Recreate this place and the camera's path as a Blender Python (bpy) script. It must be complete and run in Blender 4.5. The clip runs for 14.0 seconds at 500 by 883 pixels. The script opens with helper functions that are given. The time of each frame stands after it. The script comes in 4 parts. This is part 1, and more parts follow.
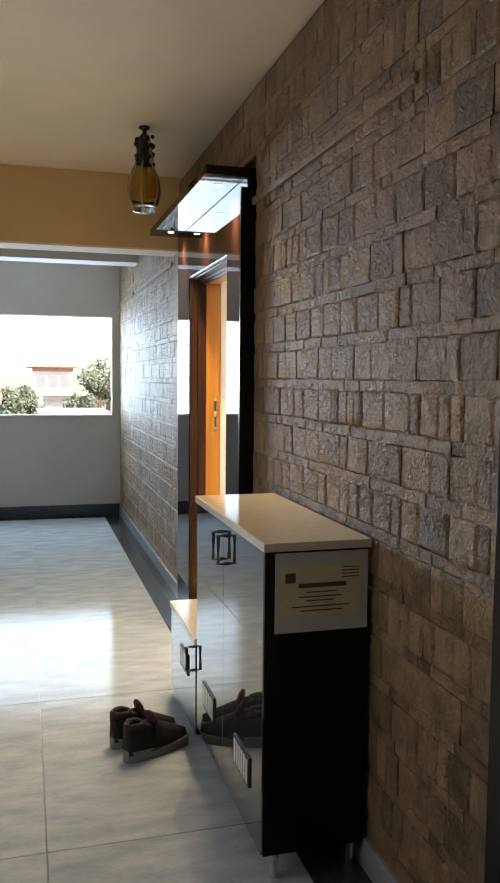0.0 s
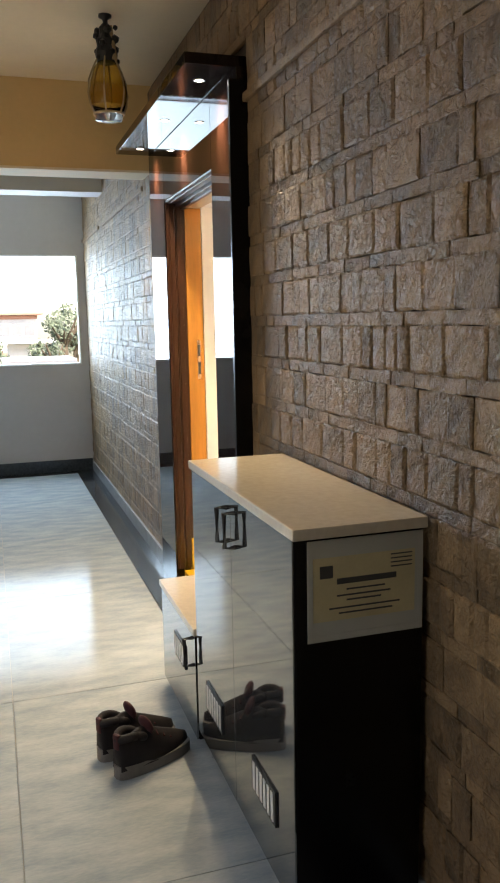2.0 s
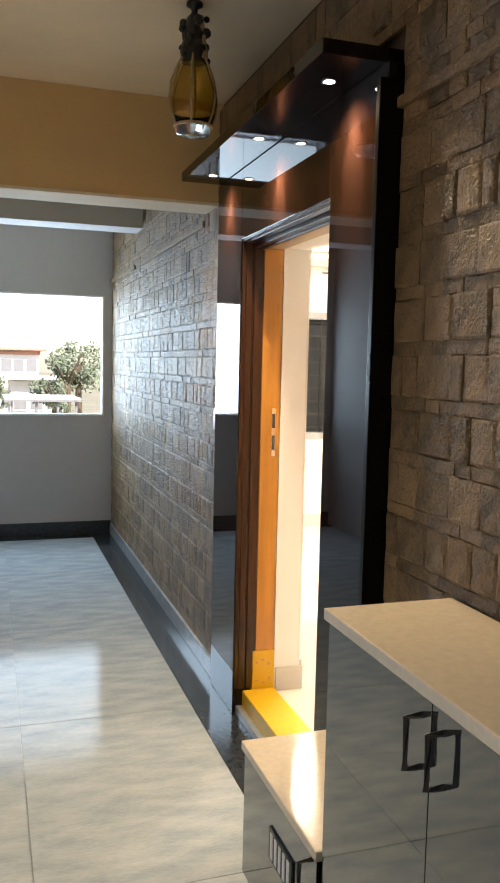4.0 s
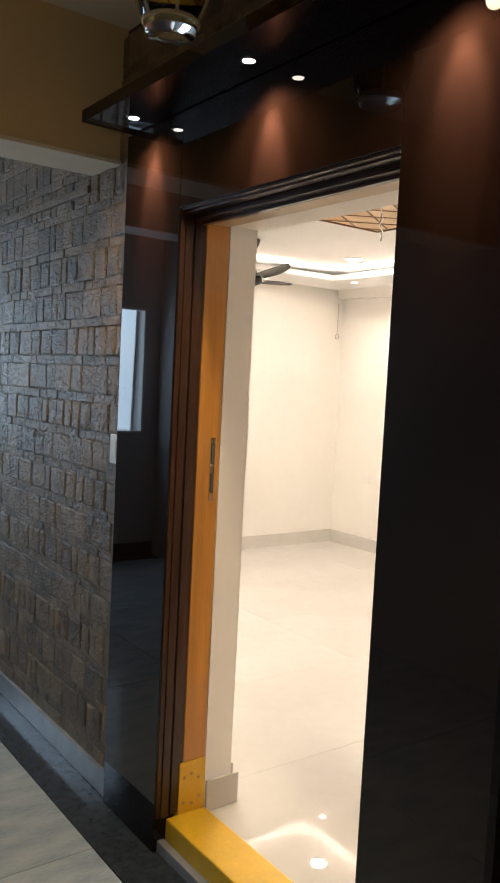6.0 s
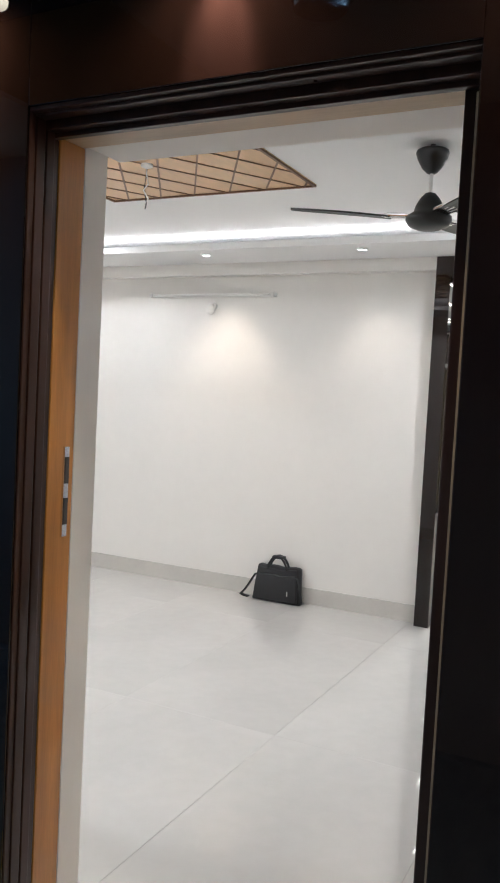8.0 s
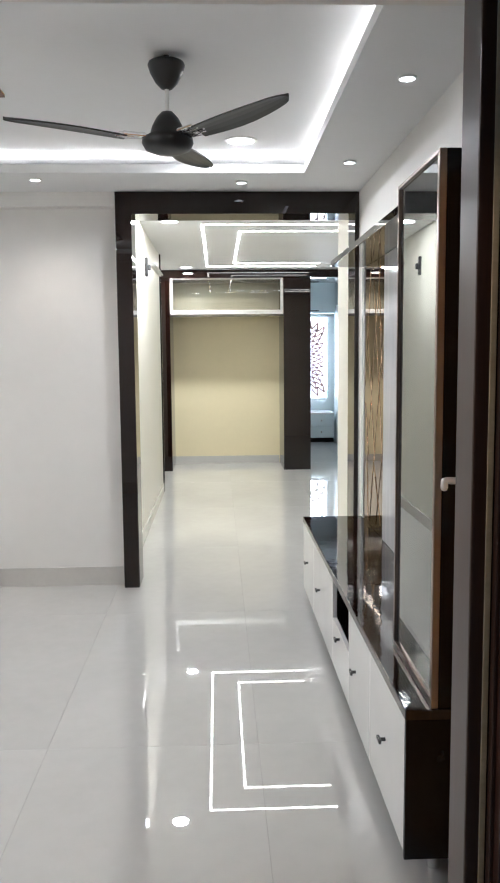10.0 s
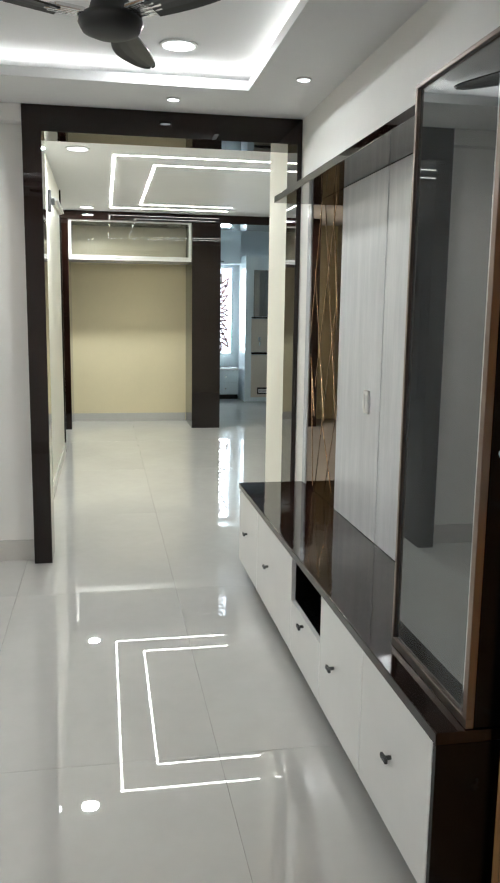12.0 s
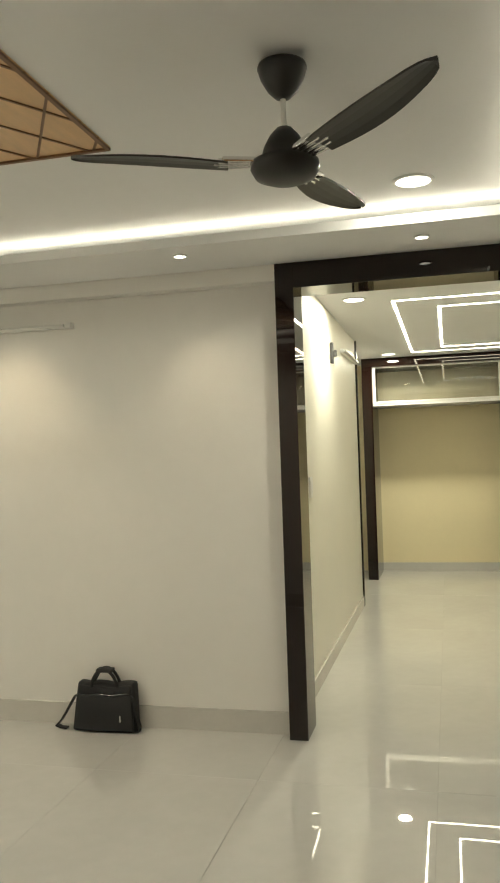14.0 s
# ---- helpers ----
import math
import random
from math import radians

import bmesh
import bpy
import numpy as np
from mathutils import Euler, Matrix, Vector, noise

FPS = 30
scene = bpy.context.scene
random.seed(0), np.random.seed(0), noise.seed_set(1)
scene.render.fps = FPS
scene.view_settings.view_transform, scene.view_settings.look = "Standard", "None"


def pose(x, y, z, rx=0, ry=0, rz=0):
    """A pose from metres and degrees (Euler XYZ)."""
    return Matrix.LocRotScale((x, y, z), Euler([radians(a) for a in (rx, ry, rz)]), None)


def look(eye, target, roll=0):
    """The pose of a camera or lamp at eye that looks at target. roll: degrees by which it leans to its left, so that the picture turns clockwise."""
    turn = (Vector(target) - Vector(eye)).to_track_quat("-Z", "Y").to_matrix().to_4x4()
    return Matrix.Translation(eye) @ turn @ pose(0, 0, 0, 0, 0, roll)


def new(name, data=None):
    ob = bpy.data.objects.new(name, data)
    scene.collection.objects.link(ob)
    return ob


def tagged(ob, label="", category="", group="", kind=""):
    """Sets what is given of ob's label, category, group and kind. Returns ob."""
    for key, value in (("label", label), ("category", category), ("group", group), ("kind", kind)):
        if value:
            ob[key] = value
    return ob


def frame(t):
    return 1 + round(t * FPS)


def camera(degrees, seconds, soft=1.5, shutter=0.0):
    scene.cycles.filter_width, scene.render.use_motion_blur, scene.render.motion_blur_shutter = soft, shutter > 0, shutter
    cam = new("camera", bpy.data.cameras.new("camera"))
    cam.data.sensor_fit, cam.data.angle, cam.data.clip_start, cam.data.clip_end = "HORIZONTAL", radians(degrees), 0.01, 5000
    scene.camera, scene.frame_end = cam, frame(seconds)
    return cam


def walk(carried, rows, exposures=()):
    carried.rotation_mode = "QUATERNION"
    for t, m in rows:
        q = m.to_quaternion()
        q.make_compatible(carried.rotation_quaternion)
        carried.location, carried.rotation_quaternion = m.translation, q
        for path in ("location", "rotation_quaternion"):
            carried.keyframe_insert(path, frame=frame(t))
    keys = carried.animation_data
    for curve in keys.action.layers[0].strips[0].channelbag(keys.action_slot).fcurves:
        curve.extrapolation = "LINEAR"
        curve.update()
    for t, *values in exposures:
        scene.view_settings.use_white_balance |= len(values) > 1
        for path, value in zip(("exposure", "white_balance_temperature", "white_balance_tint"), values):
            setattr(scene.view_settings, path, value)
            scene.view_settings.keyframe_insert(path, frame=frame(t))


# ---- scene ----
cam = camera(34.7, 14.0, soft=2.0)
PATH = [
    (0, (-1.016, -0.021, 1.521), (-0.476, 1.898, 1.364), 0.5),
    (0.5, (-0.98, 0.074, 1.522), (-0.471, 2.0, 1.342), 0.6),
    (1, (-0.962, 0.228, 1.504), (-0.476, 2.154, 1.275), 0.5),
    (1.5, (-0.99, 0.426, 1.511), (-0.461, 2.337, 1.251), -0.3),
    (2, (-0.963, 0.576, 1.503), (-0.359, 2.459, 1.204), -1.1),
    (2.5, (-0.898, 0.775, 1.529), (-0.299, 2.66, 1.235), -1.0),
    (3, (-0.912, 0.952, 1.551), (-0.376, 2.861, 1.288), 0.1),
    (3.2, (-0.958, 1.056, 1.562), (-0.427, 2.969, 1.323), 0.3),
    (5.3, (-1.25, 2.32, 1.626), (-0.285, 4.067, 1.508), 2.1),
    (5.5, (-1.306, 2.434, 1.618), (-0.275, 4.144, 1.504), 1.9),
    (6, (-1.363, 2.694, 1.599), (-0.184, 4.302, 1.45), 2.9),
    (6.5, (-1.407, 2.971, 1.589), (-0.11, 4.488, 1.46), 4.4),
    (7, (-1.414, 3.246, 1.569), (0.052, 4.599, 1.439), 4.7),
    (7.1, (-1.405, 3.301, 1.57), (0.113, 4.596, 1.439), 4.9),
    (7.5, (-1.437, 3.516, 1.568), (0.235, 4.607, 1.455), 2.4),
    (8, (-1.371, 3.72, 1.545), (0.413, 4.616, 1.432), 3.0),
    (8.5, (-1.312, 3.9, 1.523), (0.58, 4.542, 1.43), 2.8),
    (9, (-1.231, 4.094, 1.531), (0.728, 4.486, 1.432), 2.2),
    (9.2, (-1.223, 4.192, 1.544), (0.752, 4.484, 1.421), 0.9),
    (11.3, (-0.763, 4.684, 1.494), (1.165, 4.229, 1.218), 1.0),
    (11.5, (-0.714, 4.715, 1.494), (1.209, 4.247, 1.209), 0.5),
    (12, (-0.583, 4.672, 1.481), (1.358, 4.315, 1.16), 0.8),
    (12.5, (-0.448, 4.531, 1.485), (1.521, 4.376, 1.168), 0.0),
    (13, (-0.368, 4.438, 1.498), (1.609, 4.493, 1.198), -1.1),
    (13.5, (-0.245, 4.331, 1.522), (1.741, 4.522, 1.39), -1.6),
    (14, (-0.156, 4.221, 1.531), (1.785, 4.702, 1.566), -1.9),
]
EXPOSURES = [
    (0.0, 1.25, 6900, 13), (1.0, 1.3, 6900, 12), (2.0, 1.42, 6950, 12), (3.2, 1.28, 6900, 12), (5.3, 0.6, 6700, 14), (6.5, -0.25, 6250, 9),
    (7.0, -0.42, 6000, 6), (7.5, -0.38, 5350, 8), (9.0, -0.55, 4950, 9), (11.5, -0.64, 5120, 5), (12.05, -0.86, 5080, 3), (12.4, -0.82, 5500, 2), (13.0, -0.97, 5550, 2), (14.0, -1.1, 6150, -3),
]
walk(cam, [(t, look(eye, target, roll)) for t, eye, target, roll in PATH], EXPOSURES)

# ---- world and large lights ----
world = bpy.data.worlds.new("sky")
scene.world = world
world.use_nodes = True
sky = world.node_tree.nodes.new("ShaderNodeTexSky")
sky.sky_type, sky.sun_disc = "NISHITA", False
sky.sun_elevation, sky.sun_rotation = radians(48), radians(152)
world.node_tree.links.new(sky.outputs[0], world.node_tree.nodes["Background"].inputs[0])
world.node_tree.nodes["Background"].inputs[1].default_value = 0.15
sun = new("sun", bpy.data.lights.new("sun", "SUN"))
sun.data.energy, sun.data.angle, sun.data.color = 5.0, radians(0.5), (1.0, 0.95, 0.88)
sun.matrix_world = look((0, 0, 30), (-10 * math.sin(radians(152)), -10 * math.cos(radians(152)), 30 - 11))


def area(name, where, target, sx, sy, watts, colour=(1, 1, 1), spread=180):
    ob = new(name, bpy.data.lights.new(name, "AREA"))
    ob.data.shape, ob.data.size, ob.data.size_y, ob.data.energy, ob.data.color = "RECTANGLE", sx, sy, watts, colour
    ob.data.spread = radians(spread)
    ob.matrix_world = look(where, target)
    return ob


def spot(name, where, target, watts, degrees, colour=(1, 0.9, 0.75), blend=0.7):
    ob = new(name, bpy.data.lights.new(name, "SPOT"))
    ob.data.energy, ob.data.spot_size, ob.data.spot_blend, ob.data.color = watts, radians(degrees), blend, colour
    ob.data.shadow_soft_size = 0.02
    ob.matrix_world = look(where, target)
    return ob


LEFT_X = -2.3
CZ, FZ = -0.04, 0.05      # corridor floor, apartment floor
# daylight in the corridor's far window
area("window_daylight", (-1.10, 9.28, 1.65), (-1.10, 0, 1.3), 2.05, 1.1, 40, (0.57, 0.79, 1.0))
# added fill lamp behind an unseen opening in the corridor's left wall
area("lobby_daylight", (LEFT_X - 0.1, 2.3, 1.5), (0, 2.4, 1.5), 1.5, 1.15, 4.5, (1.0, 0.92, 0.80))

# ---- materials ----
def material(name, base, rough=0.5, metal=0.0, vary=0.08, scale=4.0, bump=0.0, bump_scale=60.0, ior=1.5, detail=6.0, stretch=(1, 1, 1), island=0.0, coat=0.0, blend=None):
    m = bpy.data.materials.new(name)
    m.use_nodes = True
    nt = m.node_tree
    b = nt.nodes["Principled BSDF"]
    L = nt.links.new
    b.inputs["Roughness"].default_value, b.inputs["Metallic"].default_value, b.inputs["IOR"].default_value = rough, metal, ior
    b.inputs["Coat Weight"].default_value, b.inputs["Coat Roughness"].default_value = coat, 0.02
    tc = nt.nodes.new("ShaderNodeTexCoord")
    mp = nt.nodes.new("ShaderNodeMapping")
    mp.inputs["Scale"].default_value = stretch
    L(tc.outputs["Object"], mp.inputs[0])
    n1 = nt.nodes.new("ShaderNodeTexNoise")
    n1.inputs["Scale"].default_value, n1.inputs["Detail"].default_value = scale, detail
    L(mp.outputs[0], n1.inputs["Vector"])
    n2 = nt.nodes.new("ShaderNodeTexNoise")
    n2.inputs["Scale"].default_value, n2.inputs["Detail"].default_value = scale * 9, 4
    L(mp.outputs[0], n2.inputs["Vector"])
    mix = nt.nodes.new("ShaderNodeMath")
    mix.operation = "MULTIPLY_ADD"
    L(n2.outputs[0], mix.inputs[0])
    mix.inputs[1].default_value = 0.4
    L(n1.outputs[0], mix.inputs[2])
    fac = mix.outputs[0]
    if island:
        oi = nt.nodes.new("ShaderNodeObjectInfo")
        ge = nt.nodes.new("ShaderNodeNewGeometry")
        add = nt.nodes.new("ShaderNodeMath")
        add.operation = "ADD"
        L(oi.outputs["Random"], add.inputs[0])
        L(ge.outputs["Random Per Island"], add.inputs[1])
        fr = nt.nodes.new("ShaderNodeMath")
        fr.operation = "FRACT"
        L(add.outputs[0], fr.inputs[0])
        ma = nt.nodes.new("ShaderNodeMath")
        ma.operation = "MULTIPLY_ADD"
        L(fr.outputs[0], ma.inputs[0])
        ma.inputs[1].default_value = island
        L(fac, ma.inputs[2])
        sb = nt.nodes.new("ShaderNodeMath")
        sb.operation = "SUBTRACT"
        L(ma.outputs[0], sb.inputs[0])
        sb.inputs[1].default_value = island / 2
        fac = sb.outputs[0]
    ramp = nt.nodes.new("ShaderNodeValToRGB")
    dark = [c * (1 - vary) for c in base]
    light = [min(1, c * (1 + vary)) for c in base]
    if blend:
        dark = blend
    ramp.color_ramp.elements[0].position, ramp.color_ramp.elements[0].color = 0.4, (*dark, 1)
    ramp.color_ramp.elements[1].position, ramp.color_ramp.elements[1].color = 1.0, (*light, 1)
    L(fac, ramp.inputs[0])
    L(ramp.outputs[0], b.inputs["Base Color"])
    if rough > 0.03:
        rr = nt.nodes.new("ShaderNodeMapRange")
        rr.inputs["To Min"].default_value, rr.inputs["To Max"].default_value = rough * 0.8, rough * 1.25
        L(n1.outputs[0], rr.inputs[0])
        L(rr.outputs[0], b.inputs["Roughness"])
    if bump:
        nb = nt.nodes.new("ShaderNodeTexNoise")
        nb.inputs["Scale"].default_value, nb.inputs["Detail"].default_value = bump_scale, 5
        nb.inputs["Distortion"].default_value = 0.9 if bump > 0.004 else 0.0
        nb.inputs["Roughness"].default_value = 0.62 if bump > 0.004 else 0.5
        L(mp.outputs[0], nb.inputs["Vector"])
        bp = nt.nodes.new("ShaderNodeBump")
        bp.inputs["Strength"].default_value, bp.inputs["Distance"].default_value = 1.0, bump
        L(nb.outputs[0], bp.inputs["Height"])
        L(bp.outputs[0], b.inputs["Normal"])
    return m


def glowing(name, colour, strength):
    m = bpy.data.materials.new(name)
    m.use_nodes = True
    b = m.node_tree.nodes["Principled BSDF"]
    b.inputs["Base Color"].default_value = (0.8, 0.8, 0.8, 1)
    b.inputs["Emission Color"].default_value, b.inputs["Emission Strength"].default_value = (*colour, 1), strength
    return m


def glass(name, tint, rough=0.0, ior=1.45):
    m = bpy.data.materials.new(name)
    m.use_nodes = True
    b = m.node_tree.nodes["Principled BSDF"]
    b.inputs["Base Color"].default_value = (*tint, 1)
    b.inputs["Roughness"].default_value, b.inputs["Transmission Weight"].default_value, b.inputs["IOR"].default_value = rough, 1.0, ior
    return m


STONE = material("split_stone", (0.225, 0.143, 0.072), 0.46, vary=0.5, scale=12, bump=0.022, bump_scale=42, island=0.42)
GROUT = material("stone_backing", (0.07, 0.05, 0.034), 0.7, vary=0.3, bump=0.003)
CREAM = material("cream_ceiling_paint", (0.86, 0.76, 0.59), 0.7, vary=0.05, bump=0.0006, bump_scale=90)
OCHRE = material("ochre_beam_paint", (0.70, 0.50, 0.24), 0.6, vary=0.06, bump=0.0006, bump_scale=90)
GREY = material("grey_wall_paint", (0.50, 0.48, 0.48), 0.6, vary=0.06, scale=2, bump=0.0006, bump_scale=90)
WHITE = material("white_wall_paint", (0.80, 0.78, 0.74), 0.5, vary=0.03, scale=1.5, bump=0.0004, bump_scale=120)
CEIL = material("white_ceiling_paint", (0.82, 0.82, 0.82), 0.6, vary=0.02, scale=2)
PALE = material("cream_dining_wall_paint", (0.80, 0.77, 0.67), 0.45, vary=0.03, scale=2)
YELLOW = material("pale_yellow_wall_paint", (0.80, 0.71, 0.46), 0.5, vary=0.03, scale=2, bump=0.0004)
MARBLE = material("corridor_marble_tile", (0.47, 0.495, 0.50), 0.10, ior=1.12, vary=0.06, scale=3.2, stretch=(1.4, 4.2, 1), blend=(0.25, 0.31, 0.36), detail=10, bump=0.0004, bump_scale=9)
GRANITE = material("dark_granite", (0.035, 0.042, 0.05), 0.12, vary=0.4, scale=40)
SKIRT_C = material("corridor_skirting", (0.30, 0.31, 0.32), 0.2, vary=0.15, scale=12)
TILE = material("vitrified_floor_tile", (0.60, 0.59, 0.56), 0.012, ior=2.05, vary=0.05, scale=1.6, blend=(0.55, 0.54, 0.51))
JOINT = material("tile_joint", (0.56, 0.55, 0.52), 0.2)
SKIRT = material("grey_skirting_tile", (0.58, 0.56, 0.52), 0.15, vary=0.06)
LAMINATE = material("dark_gloss_laminate", (0.0085, 0.0036, 0.0025), 0.02, ior=1.47, vary=0.5, scale=3, stretch=(1.5, 1.5, 0.25))
MOULD = material("dark_polished_wood", (0.034, 0.012, 0.006), 0.3, vary=0.5, scale=5, stretch=(4, 4, 0.4))
TEAK = material("varnished_teak", (0.56, 0.25, 0.045), 0.3, vary=0.25, scale=5, stretch=(6, 6, 0.4), coat=0.3)
VENEER = material("teak_veneer_door", (0.54, 0.30, 0.125), 0.2, vary=0.42, scale=5, stretch=(7, 7, 0.22), coat=0.5)
YPAINT = material("turmeric_yellow_paint", (0.70, 0.42, 0.02), 0.35, vary=0.15, scale=8)
BLACK = material("matt_black_metal", (0.012, 0.012, 0.012), 0.35, vary=0.2)
BLACKLAM = material("black_laminate", (0.0035, 0.003, 0.0028), 0.25, ior=1.3, vary=0.3)
ACRYL = material("grey_mirror_gloss_front", (0.25, 0.26, 0.27), 0.035, metal=0.9, vary=0.05, ior=1.8)
QUARTZ = material("beige_quartz_top", (0.62, 0.55, 0.45), 0.14, vary=0.08, scale=50)
PAPER = material("poster_paper", (0.52, 0.52, 0.48), 0.4, vary=0.04)
PAPER_Y = material("poster_yellow_print", (0.62, 0.54, 0.33), 0.4, vary=0.1, scale=12)
INK = material("dark_print", (0.06, 0.06, 0.06), 0.5)
SHOE = material("dark_shoe_fabric", (0.010, 0.007, 0.009), 0.8, vary=0.3, scale=30, bump=0.001, bump_scale=200)
SOLE = material("grey_rubber_sole", (0.18, 0.17, 0.16), 0.7, vary=0.2, scale=20)
LACE = material("maroon_lace", (0.05, 0.010, 0.014), 0.8)
BAGM = material("charcoal_nylon", (0.010, 0.010, 0.011), 0.6, vary=0.3, scale=14, bump=0.001, bump_scale=300)
CHROME = material("chrome", (0.75, 0.75, 0.75), 0.1, metal=1.0)
STEEL = material("rose_steel", (0.28, 0.225, 0.19), 0.34, metal=1.0)
BRONZE = material("bronze_tinted_mirror", (0.27, 0.185, 0.12), 0.01, metal=1.0, vary=0.02)
FANM = material("matt_black_fan", (0.010, 0.010, 0.009), 0.4, vary=0.15)
WLAM = material("white_gloss_laminate", (0.80, 0.79, 0.77), 0.15, vary=0.02)
PANEL_W = material("white_streaked_panel", (0.74, 0.74, 0.75), 0.08, vary=0.06, scale=4, stretch=(5, 5, 0.5), blend=(0.60, 0.61, 0.63))
DARKGLASS = material("dark_mirror_glass", (0.21, 0.22, 0.22), 0.008, metal=0.75, vary=0.01)
GOLD = material("bronze_inlay", (0.55, 0.38, 0.22), 0.25, metal=1.0)
LATTICE = material("wood_ceiling_panel", (0.62, 0.40, 0.19), 0.3, vary=0.12, scale=5, stretch=(1, 6, 1))
BROWN = material("brown_strip", (0.17, 0.08, 0.03), 0.4)
SATIN = material("satin_steel", (0.70, 0.69, 0.66), 0.4, metal=0.35)
GUNMETAL = material("dark_nickel", (0.10, 0.10, 0.10), 0.2, metal=1.0)
TAN = material("tan_wood", (0.50, 0.37, 0.22), 0.4, vary=0.2, stretch=(5, 0.5, 5))
FILMTOP = material("dark_gloss_top_under_film", (0.012, 0.0046, 0.003), 0.02, vary=0.5, scale=3, bump=0.0007, bump_scale=11)
FARPANE = material("far_window_pane", (0.25, 0.25, 0.26), 0.3)
SOCKET = material("white_plastic", (0.78, 0.77, 0.74), 0.3, vary=0.02)
ROPE = material("jute_rope", (0.36, 0.26, 0.14), 0.9, vary=0.3, scale=40, bump=0.002, bump_scale=150)
AMBER = glass("amber_glass", (0.80, 0.64, 0.24), 0.05)
CLEAR = glass("clear_glass", (0.9, 0.95, 0.93))
SMOKED = glass("loft_glass", (0.66, 0.68, 0.60), 0.0)
LED = glowing("led_white", (1.0, 0.85, 0.66), 9)
LED_LINE = glowing("led_profile_warm_white", (1.0, 0.84, 0.62), 44)
COVE = glowing("cove_led", (1.0, 0.83, 0.64), 27)
DOWN = glowing("downlight_diffuser", (1.0, 0.90, 0.76), 14)
LEAF = material("leaves", (0.14, 0.17, 0.11), 0.6, vary=0.5, scale=3, island=0.5)
BARK = material("bark", (0.12, 0.09, 0.06), 0.9, vary=0.3)
FACADE = material("weathered_white_render", (0.82, 0.79, 0.77), 0.8, vary=0.12, scale=0.6)
TERRA = material("terracotta_paint", (0.52, 0.28, 0.20), 0.8, vary=0.15)
EARTH = material("dry_ground", (0.22, 0.20, 0.14), 0.9, vary=0.25, scale=0.2)
PANE = material("dark_window_pane", (0.03, 0.035, 0.04), 0.05)
JALI = material("brown_screen_panel", (0.22, 0.12, 0.10), 0.5, vary=0.03)
SKYGLOW = glowing("bright_sky_backdrop", (1.0, 0.93, 0.92), 2.6)
KITCHEN = material("pale_blue_white_laminate", (0.68, 0.74, 0.75), 0.15, vary=0.03)


# ---- mesh helpers ----
def box(a, b, bevel=0.0, bm=None):
    own = bm is None
    bm = bm or bmesh.new()
    r = bmesh.ops.create_cube(bm, size=1)
    for v in r["verts"]:
        v.co = Vector([(a[i] + b[i]) / 2 + v.co[i] * (b[i] - a[i]) for i in range(3)])
    if bevel:
        edges = list({e for v in r["verts"] for e in v.link_edges})
        bmesh.ops.bevel(bm, geom=edges, offset=bevel, segments=2, affect="EDGES", profile=0.6)
    return bm


def tube(p, q, r1, r2=None, seg=12, bm=None):
    bm = bm or bmesh.new()
    p, q = Vector(p), Vector(q)
    m = Matrix.Translation((p + q) / 2) @ (q - p).to_track_quat("Z", "Y").to_matrix().to_4x4()
    bmesh.ops.create_cone(bm, cap_ends=True, segments=seg, radius1=r1, radius2=r1 if r2 is None else r2, depth=(q - p).length, matrix=m)
    return bm


def lathe(profile, centre, seg=28, bm=None):
    bm = bm or bmesh.new()
    rings = []
    for r, z in profile:
        rings.append([bm.verts.new((centre[0] + r * math.cos(2 * math.pi * k / seg), centre[1] + r * math.sin(2 * math.pi * k / seg), centre[2] + z)) for k in range(seg)])
    for a, b in zip(rings, rings[1:]):
        for k in range(seg):
            bm.faces.new((a[k], a[(k + 1) % seg], b[(k + 1) % seg], b[k]))
    for ring in (rings[0], rings[-1]):
        bm.faces.new(ring)
    bmesh.ops.recalc_face_normals(bm, faces=bm.faces)
    return bm


def bent(points, r, seg=8, bm=None):
    bm = bm or bmesh.new()
    rings = []
    pts = [Vector(p) for p in points]
    for i, p in enumerate(pts):
        d = (pts[min(i + 1, len(pts) - 1)] - pts[max(i - 1, 0)]).normalized()
        m = d.to_track_quat("Z", "Y").to_matrix()
        rings.append([bm.verts.new(p + m @ Vector((r * math.cos(2 * math.pi * k / seg), r * math.sin(2 * math.pi * k / seg), 0))) for k in range(seg)])
    for a, b in zip(rings, rings[1:]):
        for k in range(seg):
            bm.faces.new((a[k], a[(k + 1) % seg], b[(k + 1) % seg], b[k]))
    bm.faces.new(rings[0]), bm.faces.new(rings[-1])
    bmesh.ops.recalc_face_normals(bm, faces=bm.faces)
    return bm


def part(name, bm, mat, parent=None, label="", soft=False):
    me = bpy.data.meshes.new(name)
    bm.to_mesh(me)
    bm.free()
    me.materials.append(mat)
    if soft:
        me.shade_smooth()
    ob = new(name, me)
    if parent:
        ob.parent = parent
        ob.matrix_parent_inverse = parent.matrix_world.inverted()
    return tagged(ob, label)


def thing(name, label, category, where=(0, 0, 0), group="", kind=""):
    ob = new(name)
    ob.empty_display_size = 0.1
    ob.matrix_world = Matrix.Translation(where)
    return tagged(ob, label, category, group, kind)


def structure(name, bm, mat, label=""):
    return tagged(part(name, bm, mat), label, kind="structure")


def walls(name, pieces, mat, label=""):
    bm = bmesh.new()
    for a, b in pieces:
        box(a, b, 0, bm)
    return structure(name, bm, mat, label)


